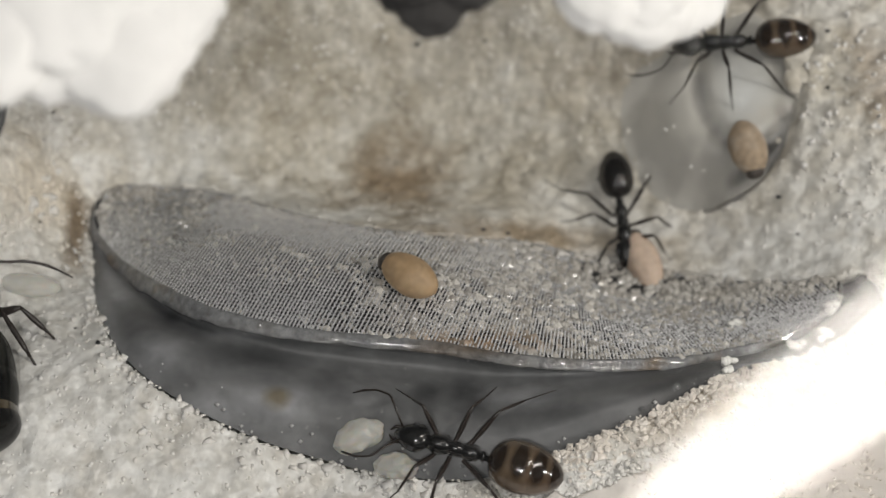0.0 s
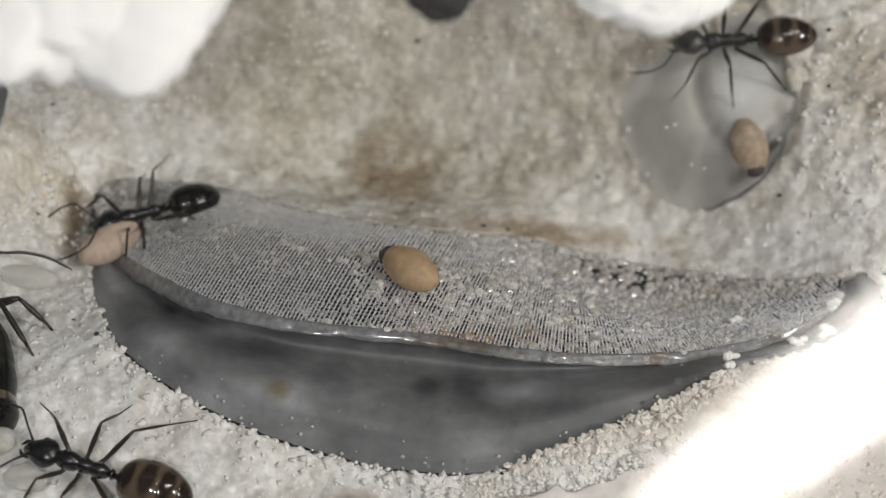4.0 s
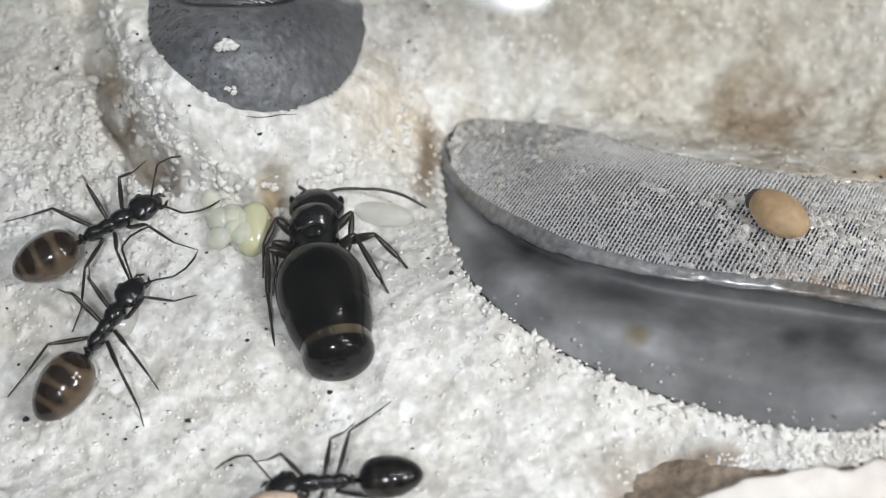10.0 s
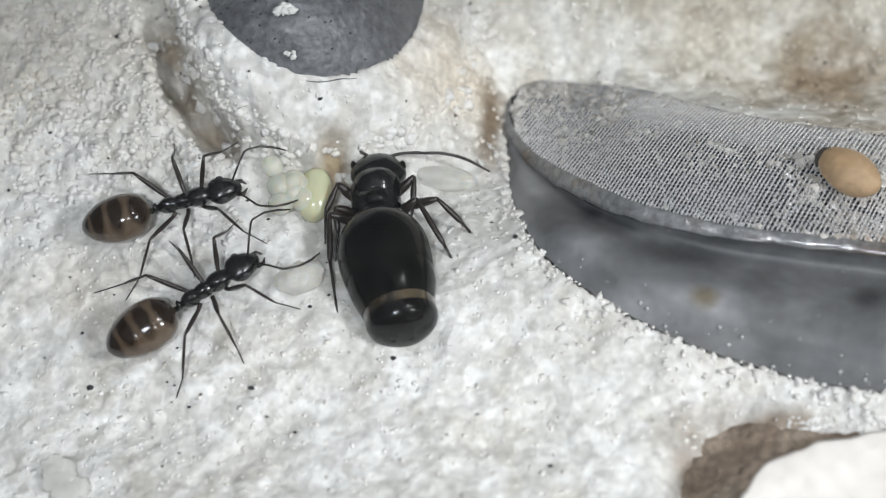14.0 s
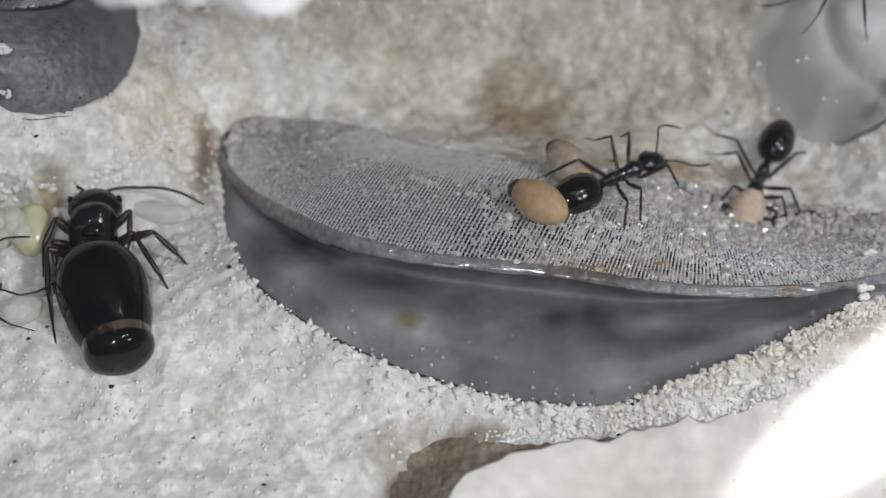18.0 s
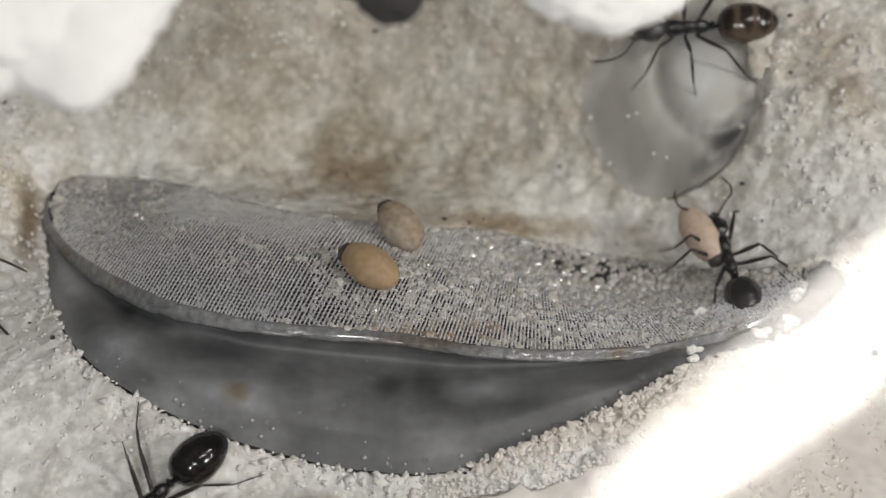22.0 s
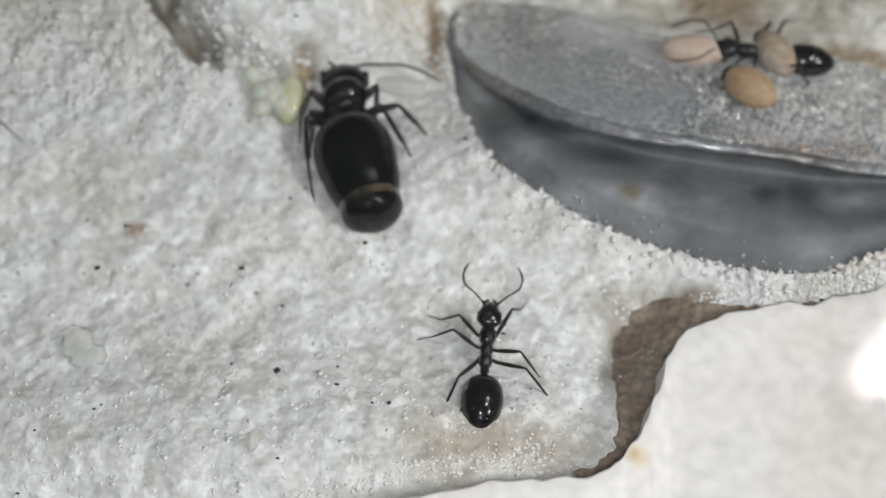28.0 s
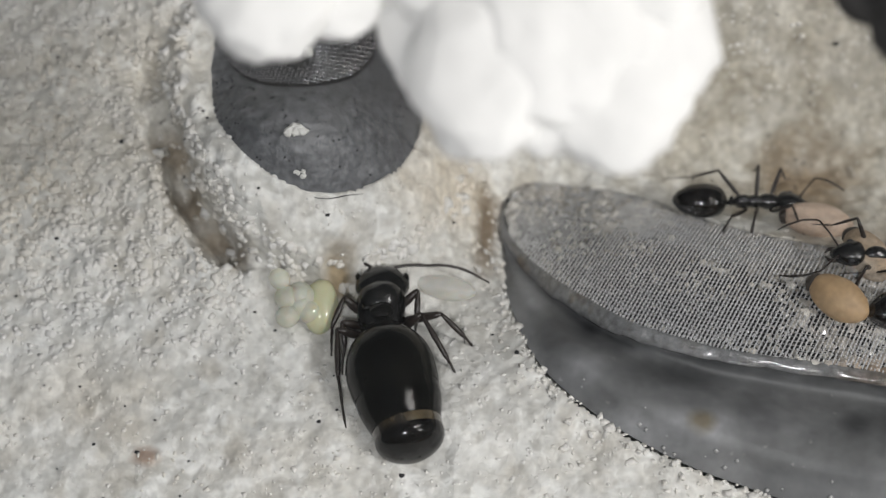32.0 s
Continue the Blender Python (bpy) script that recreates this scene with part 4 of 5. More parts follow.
def build_bulb():
    """The smoky plastic bulb that shows above the sand, with a curved fold inside."""
    bulb = tagged(new("plastic_bulb"), "smoky clear plastic bulb half sunk in the sand", "bulb")
    cx, cy, rx, ry = 14.6, 9.9, 4.3, 5.45

    def top(x, y, r):
        return -4.3 + 0.42 * (x - 14) + 0.10 * (y - 10) + 1.1 * math.sqrt(max(0.0, 1 - r * r)) - 0.4

    bend = spline([(13.9, 13.8, 0), (13.85, 11.8, 0), (13.9, 10.2, 0), (14.1, 8.9, 0), (14.6, 7.9, 0), (15.3, 7.2, 0), (16.1, 6.8, 0), (17.0, 6.8, 0), (17.8, 7.1, 0)], 40)
    verts, faces = [], []
    for j in range(19):
        r = j / 18
        for i in range(64):
            a = 2 * math.pi * i / 64
            x, y = cx + rx * r * math.cos(a), cy + ry * r * math.sin(a)
            near = min((p.x - x) ** 2 + (p.y - y) ** 2 for p in bend)
            fold = 0.45 * math.exp(-near / 0.2) * smooth(1, 0.8, r)
            z = top(x, y, r) - fold + 0.12 * r * smooth(0.2, 0.9, math.cos(a))
            sunk = smooth(0.45, 0.97, r) * smooth(0.35, -0.25, math.cos(a))
            verts.append((x, y, z + (min(z, terrain(x, y) + 0.03) - z) * sunk))
    for j in range(18):
        for i in range(64):
            faces.append((j * 64 + i, j * 64 + (i + 1) % 64, (j + 1) * 64 + (i + 1) % 64, (j + 1) * 64 + i))
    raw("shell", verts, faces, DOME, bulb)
    # painted in: shade along curved fold and lower lip, pale gleam on inner wall
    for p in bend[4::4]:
        stained_or_shaded(DOME, p.x, p.y, 0.45, 0.7, (0.62, 0.62, 0.63), 0.8)
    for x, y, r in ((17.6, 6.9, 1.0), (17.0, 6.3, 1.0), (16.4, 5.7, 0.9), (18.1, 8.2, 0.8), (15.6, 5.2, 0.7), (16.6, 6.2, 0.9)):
        stained_or_shaded(DOME, x, y, r, r, (0.42, 0.42, 0.43), 0.9)
    stained_or_shaded(DOME, 15.9, 9.3, 1.6, 2.6, (1.5, 1.58, 1.7), 0.9)
    # small lamp glints, shaped as pale beads on the shell
    for x, y, r in ((12.2, 8.4, 0.09), (12.6, 8.45, 0.08), (13.3, 6.2, 0.08), (13.9, 5.9, 0.07), (11.3, 6.4, 0.08), (15.9, 9.2, 0.1)):
        bm = bmesh.new()
        blob(bm, (x, y, top(x, y, math.hypot((x - cx) / rx, (y - cy) / ry))), (r, r, r * 0.6), sub=2)
        part("bead", bm, FLECK, bulb, "tiny pale bead standing for a glint")
    bm = bmesh.new()
    for x, y, wide, long in ((18.75, 11.3, 0.8, 1.9), (18.35, 9.7, 0.45, 0.75), (18.5, 12.6, 0.6, 0.9)):
        blob(bm, (x, y, lie(x, y) + 0.12), (wide, long, 0.28), sub=4, rough=0.12, freq=1.4, seed=x)
    tagged(part("sand_lip", bm, PLASTER), "smooth pale lip of sand leaning on the plastic bulb", "sand lip")


build_bulb()


def build_tuft(name, label, mat, centre, radii, seed, category, piece):
    rng = random.Random(seed)
    tuft = tagged(new(name), label, category)
    tuft.matrix_basis = mm(*centre)
    for k in range(9):
        a = rng.uniform(0, 6.3)
        c = Vector((radii[0] * 0.55 * math.cos(a), radii[1] * 0.55 * math.sin(a), rng.uniform(-0.3, 0.3) * radii[2])) if k else Vector((0, 0, 0))
        bm = bmesh.new()
        blob(bm, c, [r * (rng.uniform(0.35, 0.5) if k else 0.8) for r in radii], sub=5 if not k else 4, rough=0.10, freq=2.0, seed=seed + k)
        for v in bm.verts:
            v.co += v.co.normalized() * 0.16 * noise.noise(v.co * 1.9)
        part(piece, bm, mat, tuft)
    return tuft


build_tuft("cotton_tuft", "soft white cotton tuft lying on the glass above mesh", COTTON, (-14.8, 3.2, 23.0), (5.9, 7.9, 2.6), 3, "cotton", "lobe")
build_tuft("cotton_tuft", "soft white cotton tuft on the glass above the cup", COTTON, (-24.2, 6.2, 23.0), (5.0, 6.4, 2.6), 5, "cotton", "lobe")
build_tuft("cotton_tuft", "soft white cotton tuft on the glass near the bulb", COTTON, (5.1, 3.9, 22.6), (4.3, 5.6, 2.3), 9, "cotton", "lobe")
build_tuft("foam_plug", "dark foam plug between white cotton tufts", DARKPLUG, (-1.2, 4.3, 22.3), (4.1, 4.6, 2.0), 12, "plug", "foam_lump")

bm = bmesh.new()
bmesh.ops.create_cube(bm, size=1.0, matrix=Matrix.Translation((-5, -10, 19.6)) @ Matrix.Diagonal((150, 110, 0.6, 1)))
pane = tagged(part("cover_glass", bm, GLASS, smooth=False), "clear glass cover pane over the whole nest", kind="structure")
pane.visible_shadow = False


# ---- ants and brood ----
def leg_path(side, rank):
    """Hip, knee, ankle and toe of a worker's leg, from the hip."""
    out, fore = {0: (2.05, 1.75), 1: (2.9, -0.3), 2: (2.75, -2.9)}[rank]
    s = 1 if side else -1
    knee = Vector((fore * 0.42, s * out * 0.48, 1.2 - 0.1 * rank))
    ankle = Vector((fore * 0.78, s * out * 0.82, -0.3))
    toe = Vector((fore * 1.18, s * out * 1.08, -0.98))
    return [Vector((0, 0, 0)), Vector((fore * 0.06, s * 0.16, -0.05)), knee, ankle, toe]


def build_leg(parent, name, hip, path, k=1.0, thick=1.0, mat=None):
    """A leg in three pieces: the thigh with its hip joint, under it the shin, under that the foot."""
    joints = [Vector(p) * k for p in path]

    def piece(label, ends, radii, under, at=None):
        bm = bmesh.new()
        pts = []
        for (a, b), stops in ends:
            pts.extend(joints[a].lerp(joints[b], u) for u in stops)
        tube(bm, pts, [r * k * thick for r in radii], 6)
        return part(label, bm, mat or LEG, under, at=at)

    leg = piece(name, (((0, 1), (0.0, 0.5)), ((1, 2), (0.05, 0.45, 0.8, 1.0))), (0.11, 0.12, 0.11, 0.145, 0.11, 0.07), parent, mm(*(Vector(hip) * k)))
    piece("shin", (((2, 3), (-0.02, 0.1, 0.5, 0.85, 1.0)),), (0.055, 0.075, 0.088, 0.065, 0.045), leg)
    piece("foot", (((3, 4), (-0.02, 0.3, 0.6, 0.9, 1.06)),), (0.04, 0.038, 0.034, 0.03, 0.018), leg)
    return leg


def lathe(bm, profile, sides=22, squash=1.0):
    """A body of revolution along x from (x, radius, drop) rows."""
    rings = []
    for x, r, drop in profile:
        rings.append([bm.verts.new((x, r * math.cos(a), drop + squash * r * math.sin(a))) for a in (2 * math.pi * i / sides for i in range(sides))])
    for a, b in zip(rings, rings[1:]):
        for i in range(sides):
            bm.faces.new((a[i], b[i], b[(i + 1) % sides], a[(i + 1) % sides]))
    if profile[0][1] < 0.1:
        bm.faces.new(rings[0])
    if profile[-1][1] < 0.1:
        bm.faces.new(rings[-1][::-1])


def gaster_profile(length, radius, start, drop, a, b, n=14, proud=0.0, power=0.8):
    rows = []
    for i in range(n + 1):
        u = a + (b - a) * i / n
        r = radius * (1 - abs(2 * min(1, max(0, u)) ** power - 1) ** 2.15) ** 0.6 + proud * math.sin(math.pi * i / n) ** 0.35
        rows.append((start - length * u, max(r, 0.02), drop * u))
    return rows


def build_worker(name, label, k=1.15, banded=True, full=1.0):
    ant = tagged(new(name), label, "ant", "worker ants")
    dark = DULLBLACK
    bm = bmesh.new()
    blob(bm, (0.55 * k, 0, 0.02 * k), (0.62 * k, 0.42 * k, 0.42 * k), sub=3)
    blob(bm, (-0.15 * k, 0, 0.0), (0.55 * k, 0.33 * k, 0.36 * k), sub=3)
    blob(bm, (-0.75 * k, 0, -0.02 * k), (0.50 * k, 0.34 * k, 0.40 * k), sub=3)
    part("thorax", bm, dark, ant)
    bm = bmesh.new()
    blob(bm, (-1.32 * k, 0, 0.0), (0.13 * k, 0.24 * k, 0.34 * k), sub=2)
    tube(bm, [(-1.1 * k, 0, -0.15 * k), (-1.6 * k, 0, -0.12 * k)], [0.13 * k, 0.13 * k], 8)
    part("petiole", bm, dark, ant)
    bm = bmesh.new()
    for v in blob(bm, (1.72 * k, 0, -0.02 * k), (0.76 * k, 0.58 * k, 0.44 * k), sub=3, rough=0.05, freq=2):
        u = (v.co.x / k - 1.72) / 0.68
        v.co.y *= 1.0 - 0.34 * u
        v.co.z -= 0.12 * k * u
    head = part("head", bm, dark, ant)
    for s in (-1, 1):
        bm = bmesh.new()
        blob(bm, (1.62 * k, s * 0.50 * k, 0.16 * k), (0.17 * k, 0.10 * k, 0.14 * k), sub=2)
        part("eye", bm, SPECK, head, "black compound eye")
        bm = bmesh.new()
        tube(bm, [(2.2 * k, s * 0.28 * k, -0.2 * k), (2.48 * k, s * 0.30 * k, -0.24 * k), (2.66 * k, s * 0.10 * k, -0.26 * k)], [0.12 * k, 0.09 * k, 0.03 * k], 7)
        part("mandible", bm, LEG, head)
        bm = bmesh.new()
        tube(bm, [Vector(p) * k for p in ((0, 0, 0), (0.42, s * 0.5, 0.26), (0.8, s * 1.0, 0.32), (0.95, s * 1.1, 0.28), (1.5, s * 1.2, 0.05), (2.05, s * 1.12, -0.25), (2.5, s * 0.95, -0.5))], [r * k for r in (0.05, 0.045, 0.05, 0.045, 0.05, 0.055, 0.03)], 6)
        part("antenna", bm, LEG, ant, at=mm(2.15 * k, s * 0.26 * k, 0.12 * k))
    start = -1.55 * k
    bm = bmesh.new()
    lathe(bm, gaster_profile(2.95 * k * full, k * full, start, 0.0, 0.0, 1.0, 30), squash=0.86)
    gaster = part("gaster", bm, BROWN if banded else DIMBAND, ant, "brown gaster with pale bands" if banded else "glossy black gaster")
    for a, b in ((0.015, 0.3), (0.31, 0.56), (0.57, 0.8), (0.81, 0.985)):
        bm = bmesh.new()
        lathe(bm, gaster_profile(2.95 * k * full, k * full, start, 0.0, a, b, 12, 0.018 * k), squash=0.86)
        part("segment", bm, BROWN if banded else DIMBAND, gaster, "glossy dark brown plate" if banded else "glossy black plate")
    legs = []
    for rank, x in enumerate((0.62, 0.0, -0.55)):
        for side in (0, 1):
            legs.append((build_leg(ant, "leg", (x, 0.30 if side else -0.30, -0.22), leg_path(side, rank), k, 0.82), rank, side, Vector((x, 0.30 if side else -0.30, -0.22)) * k))
    return ant, legs


def stand(x, y, heading, height=1.3, lean=0.45):
    """A pose on the floor at x, y in millimetres, turned to a heading in degrees."""
    up = (Vector((0, 0, 1)).lerp(upright(x, y), lean)).normalized()
    ahead = Vector((math.cos(radians(heading)), math.sin(radians(heading)), 0))
    side = up.cross(ahead).normalized()
    ahead = side.cross(up)
    m = Matrix((ahead, side, up)).transposed().to_4x4()
    m.translation = (Vector((x, y, lie(x, y))) + up * height) * MM
    return m


def queen_girth(u):
    """Radius of the queen's gaster along its length: broad shoulders, a barrel, a narrower tip."""
    if u < 0.36:
        return 0.5 + 1.5 * max(0.0, 1 - abs(1 - u / 0.36) ** 2.1) ** 0.5
    if u < 0.76:
        return 2.0 - 0.36 * smooth(0.44, 0.76, u)
    return 1.64 * max(0.0, 1 - ((u - 0.76) / 0.24) ** 2.2) ** 0.5


def queen_ring(a, b, n, proud):
    """Rows of one swelling plate of the gaster; its hind edge stands a little proud."""
    rows = []
    for i in range(n + 1):
        u = a + (b - a) * i / n
        rows.append((-0.8 - 6.55 * u, max(0.02, queen_girth(u) + proud * (0.3 + 0.7 * i / n) + (0.1 * math.sin(math.pi * i / n) if proud >= 0 else 0)), 0.45 - 0.5 * u))
    return rows


def queen_leg(queen, points):
    """Thigh, shin and foot of one of the queen's legs, through hip, knee, ankle, heel and toe."""
    hip, knee, ankle, heel, toe = (Vector(p) for p in points)
    bm = bmesh.new()
    tube(bm, [Vector((0, 0, 0)), (knee - hip) * 0.25, (knee - hip) * 0.55, (knee - hip) * 0.85, knee - hip], [0.16, 0.2, 0.23, 0.17, 0.1], 8)
    leg = part("leg", bm, LEG, queen, at=mm(*hip))
    bm = bmesh.new()
    tube(bm, [(knee - hip).lerp(ankle - hip, u) for u in (0.0, 0.15, 0.5, 0.9, 1.0)], [0.08, 0.11, 0.15, 0.13, 0.08], 8)
    tube(bm, [(knee - hip).lerp(ankle - hip, 0.97), (knee - hip).lerp(ankle - hip, 0.97) + Vector((-0.25, 0, -0.3))], [0.025, 0.01], 4)
    part("shin", bm, LEG, leg)
    bm = bmesh.new()
    run = spline([ankle - hip, (ankle - hip).lerp(heel - hip, 0.55), heel - hip, (heel - hip).lerp(toe - hip, 0.5), toe - hip], 12)
    tube(bm, run, [0.07 - 0.003 * i + (0.016 if i % 3 == 0 else 0) for i in range(13)], 6)
    part("foot", bm, LEG, leg)


def build_queen():
    queen = tagged(new("queen_ant"), "large glossy black queen ant resting beside pale eggs", "ant")
    bm = bmesh.new()
    blob(bm, (0.95, -0.12, 0.2), (0.98, 1.14, 1.0), sub=4, rough=0.05, freq=2.2, seed=3)
    blob(bm, (0.2, 0.08, 0.0), (0.9, 1.16, 0.95), sub=4, rough=0.05, freq=2.6, seed=8)
    blob(bm, (-0.5, 0.25, -0.05), (0.6, 0.98, 0.8), sub=4)
    part("thorax", bm, DULLBLACK, queen)
    bm = bmesh.new()
    blob(bm, (0.02, 0.1, 0.83), (0.46, 0.6, 0.3), sub=3)
    part("scutellum", bm, BLACK, queen)
    bm = bmesh.new()
    tube(bm, [(-0.52, -0.42, 0.5), (-0.5, -0.1, 0.7), (-0.52, 0.25, 0.76), (-0.58, 0.6, 0.68), (-0.64, 0.9, 0.48)], [0.09, 0.13, 0.15, 0.13, 0.09], 10)
    part("back_ridge", bm, BLACK, queen)
    for side in (-1, 1):
        bm = bmesh.new()
        tube(bm, [(0.95, side * 1.0 - 0.12, 0.72), (0.5, side * 1.06, 0.7), (0.0, side * 1.02 + 0.08, 0.6), (-0.35, side * 0.92 + 0.18, 0.5)], [0.07, 0.11, 0.1, 0.06], 8)
        part("side_ridge", bm, BLACK, queen)
    bm = bmesh.new()
    blob(bm, (-0.95, 0.35, 0.0), (0.22, 0.5, 0.55), sub=3)
    part("petiole", bm, BLACK, queen)
    turn = Euler((0, radians(22), radians(-13))).to_matrix()
    bm = bmesh.new()
    for v in blob(bm, (0, 0, 0), (1.0, 1.28, 0.88), sub=4, rough=0.03, freq=2, seed=1):
        v.co.y *= 1.0 - 0.14 * v.co.x
        v.co = turn @ v.co + Vector((1.92, -0.45, -0.02))
    head = part("head", bm, DULLBLACK, queen)
    for side in (-1, 1):
        bm = bmesh.new()
        eye = turn @ Vector((0.1, side * 1.14, 0.32)) + Vector((1.92, -0.45, -0.02))
        blob(bm, eye, (0.26, 0.15, 0.24), sub=2)
        part("eye", bm, BLACK, head, "glossy black compound eye")
        bm = bmesh.new()
        tube(bm, [turn @ Vector((x, side * y, z)) + Vector((1.92, -0.45, -0.02)) for x, y, z in ((0.75, 0.5, -0.35), (1.15, 0.45, -0.5), (1.3, 0.1, -0.5))], [0.17, 0.13, 0.05], 8)
        part("mandible", bm, LEG, head)
    for path in (((2.5, -1.0, 0.25), (2.45, -1.6, 0.4), (2.3, -2.3, 0.45), (2.15, -2.8, 0.45), (2.1, -3.6, 0.25), (1.8, -4.6, -0.1), (1.1, -5.6, -0.5)), ((2.75, -0.2, 0.25), (2.95, 0.1, 0.4), (3.2, 0.4, 0.42), (3.35, 0.5, 0.4), (3.6, 0.55, 0.25), (3.9, 0.6, 0.1))):
        bm = bmesh.new()
        tube(bm, spline(path, 18), [0.075] * 7 + [0.085, 0.06] + [0.075] * 7 + [0.065, 0.055, 0.04], 7)
        part("antenna", bm, LEG, queen)
    bm = bmesh.new()
    lathe(bm, queen_ring(0.0, 1.0, 40, -0.02), 40, 0.92)
    gaster = part("gaster", bm, QUEENBAND, queen, "swollen gaster with a pale band", at=mm(0, 0.42, 0))
    for a, b, proud in ((0.0, 0.5, 0.03), (0.49, 0.75, 0.0), (0.815, 1.0, 0.02)):
        bm = bmesh.new()
        lathe(bm, queen_ring(a, b, 22, proud), 40, 0.92)
        part("segment", bm, BLACK if a > 0.8 else QUEENPLATE, gaster, "glossy black plate")
    for points in (
        ((0.5, -0.8, -0.3), (0.87, -1.9, 0.6), (-0.3, -1.55, 0.0), (-0.8, -1.35, -0.3), (-1.5, -1.15, -0.6)),
        ((-0.1, -0.85, -0.35), (-0.71, -2.59, 0.7), (-1.79, -3.47, 0.0), (-2.14, -4.02, -0.9), (-2.41, -5.16, -1.0)),
        ((-0.6, -0.7, -0.3), (-0.5, -1.66, 0.75), (-2.77, -2.38, 0.0), (-4.19, -2.88, -0.85), (-4.76, -4.1, -1.0)),
        ((0.6, 0.8, -0.3), (1.3, 1.59, 0.6), (0.24, 2.42, 0.0), (-0.2, 2.55, -0.6), (-0.8, 2.7, -0.95)),
        ((0.0, 0.95, -0.3), (0.05, 2.0, 0.5), (-0.95, 2.1, 0.0), (-1.5, 2.35, -0.5), (-2.1, 2.5, -0.95)),
        ((-0.6, 0.95, -0.3), (-0.35, 2.35, 0.65), (-2.42, 2.8, 0.0), (-4.2, 2.95, -0.65), (-5.84, 3.04, -1.0)),
    ):
        queen_leg(queen, points)
    queen.matrix_basis = stand(-22.85, -2.4, 107, 1.15, 0.8)
    return queen


build_queen()


def build_cocoon(name, label, mat, size=(1.5, 0.96, 0.9)):
    thing = tagged(new(name), label, "cocoon")
    bm = bmesh.new()
    blob(bm, (0, 0, 0), size, sub=4, rough=0.04, freq=1.4, seed=2)
    part("shell", bm, mat, thing)
    bm = bmesh.new()
    blob(bm, (-size[0] * 0.9, 0, -0.06), (0.36, 0.48, 0.44), sub=3, rough=0.15, freq=2, seed=4)
    part("end_spot", bm, COCOONEND, thing, "dark brown spot at the cocoon's end")
    return thing


still_cocoon = build_cocoon("cocoon", "tan ant cocoon with a black end lying on mesh", COCOON)
left_cocoon = build_cocoon("cocoon", "dull tan cocoon with a dark end and sand crust", DUSTYCOCOON)
borne_cocoon = build_cocoon("cocoon", "pale pinkish cocoon in a worker's jaws", PALECOCOON, (1.75, 0.9, 0.84))


def build_larva(name, label, k=1.0):
    thing = tagged(new(name), label, "larva")
    bm = bmesh.new()
    for v in blob(bm, (0, 0, 0), (1.2 * k, 0.76 * k, 0.68 * k), sub=4, rough=0.16, freq=1.7, seed=6):
        v.co.y += 0.16 * k * (v.co.x / (1.25 * k)) ** 2
        v.co *= 1 + 0.02 * math.sin(v.co.x * 9 / k)
    part("body", bm, LARVA, thing)
    return thing


larva_one = build_larva("larva", "plump white larva carried and laid beside the queen", 0.95)
larva_two = build_larva("larva", "small white larva held by a worker", 0.45)
larva_three = build_larva("larva", "white larva held under a worker's chest", 0.8)


def build_eggs():
    rng = random.Random(21)
    for k in range(13):
        bm = bmesh.new()
        r = rng.uniform(0.42, 0.6)
        blob(bm, (0, 0, 0), (r * 1.12, r, r), sub=3, rough=0.03, seed=k)
        x, y = -26.75 + max(-0.9, min(0.8, rng.gauss(0, 0.45))), -1.3 + max(-0.9, min(0.9, rng.gauss(0, 0.5)))
        e = part("egg", bm, EGG, at=mm(x, y, lie(x, y) + 0.35 + 0.35 * rng.random(), rng.uniform(0, 40), rng.uniform(0, 40), rng.uniform(0, 180)))
        tagged(e, "pale yellowish egg in a sticky pile", "egg", "egg pile")
    bm = bmesh.new()
    blob(bm, (0, 0, 0), (0.85, 1.35, 0.7), sub=3, rough=0.05)
    tagged(part("larva", bm, YELLOWLARVA, at=mm(-25.75, -1.5, lie(-25.75, -1.5) + 0.45)), "large pale yellow larva at the egg pile", "larva")
    bm = bmesh.new()
    blob(bm, (0, 0, 0), (1.5, 0.6, 0.55), sub=3, rough=0.05)
    tagged(part("larva", bm, LARVA, at=mm(-20.0, 0.2, lie(-20.0, 0.2) + 0.35, 0, 0, -8)), "whitish larva lying against the sand", "larva")


build_eggs()
WORKERS = {k: build_worker("worker_ant", label, {"a": 0.98, "b": 1.08, "c": 1.06, "d": 1.0}[k], {"b": 2, "c": 1}.get(k, 0), {"a": 0.94, "b": 1.08, "c": 1.04, "d": 1.0}[k]) for k, label in (("a", "black worker ant carrying a pinkish cocoon"), ("b", "brown-banded worker ant walking over white sand"), ("c", "dark worker ant tending the egg pile"), ("d", "black worker ant crossing the mesh"))}
resting, _ = build_worker("worker_ant", "dark banded worker ant resting on the bulb", 1.06)
resting.matrix_basis = stand(15.2, 12.1, 179.5, 1.3, 0.4)


def build_husk():
    bm = bmesh.new()
    for x, y, r in ((0.0, 0.5, 0.8), (0.5, -0.2, 0.9), (0.9, -1.0, 0.8), (-0.3, 0.9, 0.6)):
        blob(bm, (x, y, 0), (r, r * 0.9, 0.14), sub=3, rough=0.35, freq=1.4, seed=x)
    tagged(part("husk", bm, HUSK, at=mm(-35.0, -16.1, lie(-35.0, -16.1) + 0.12)), "thin pale translucent husk lying on the sand", "husk")


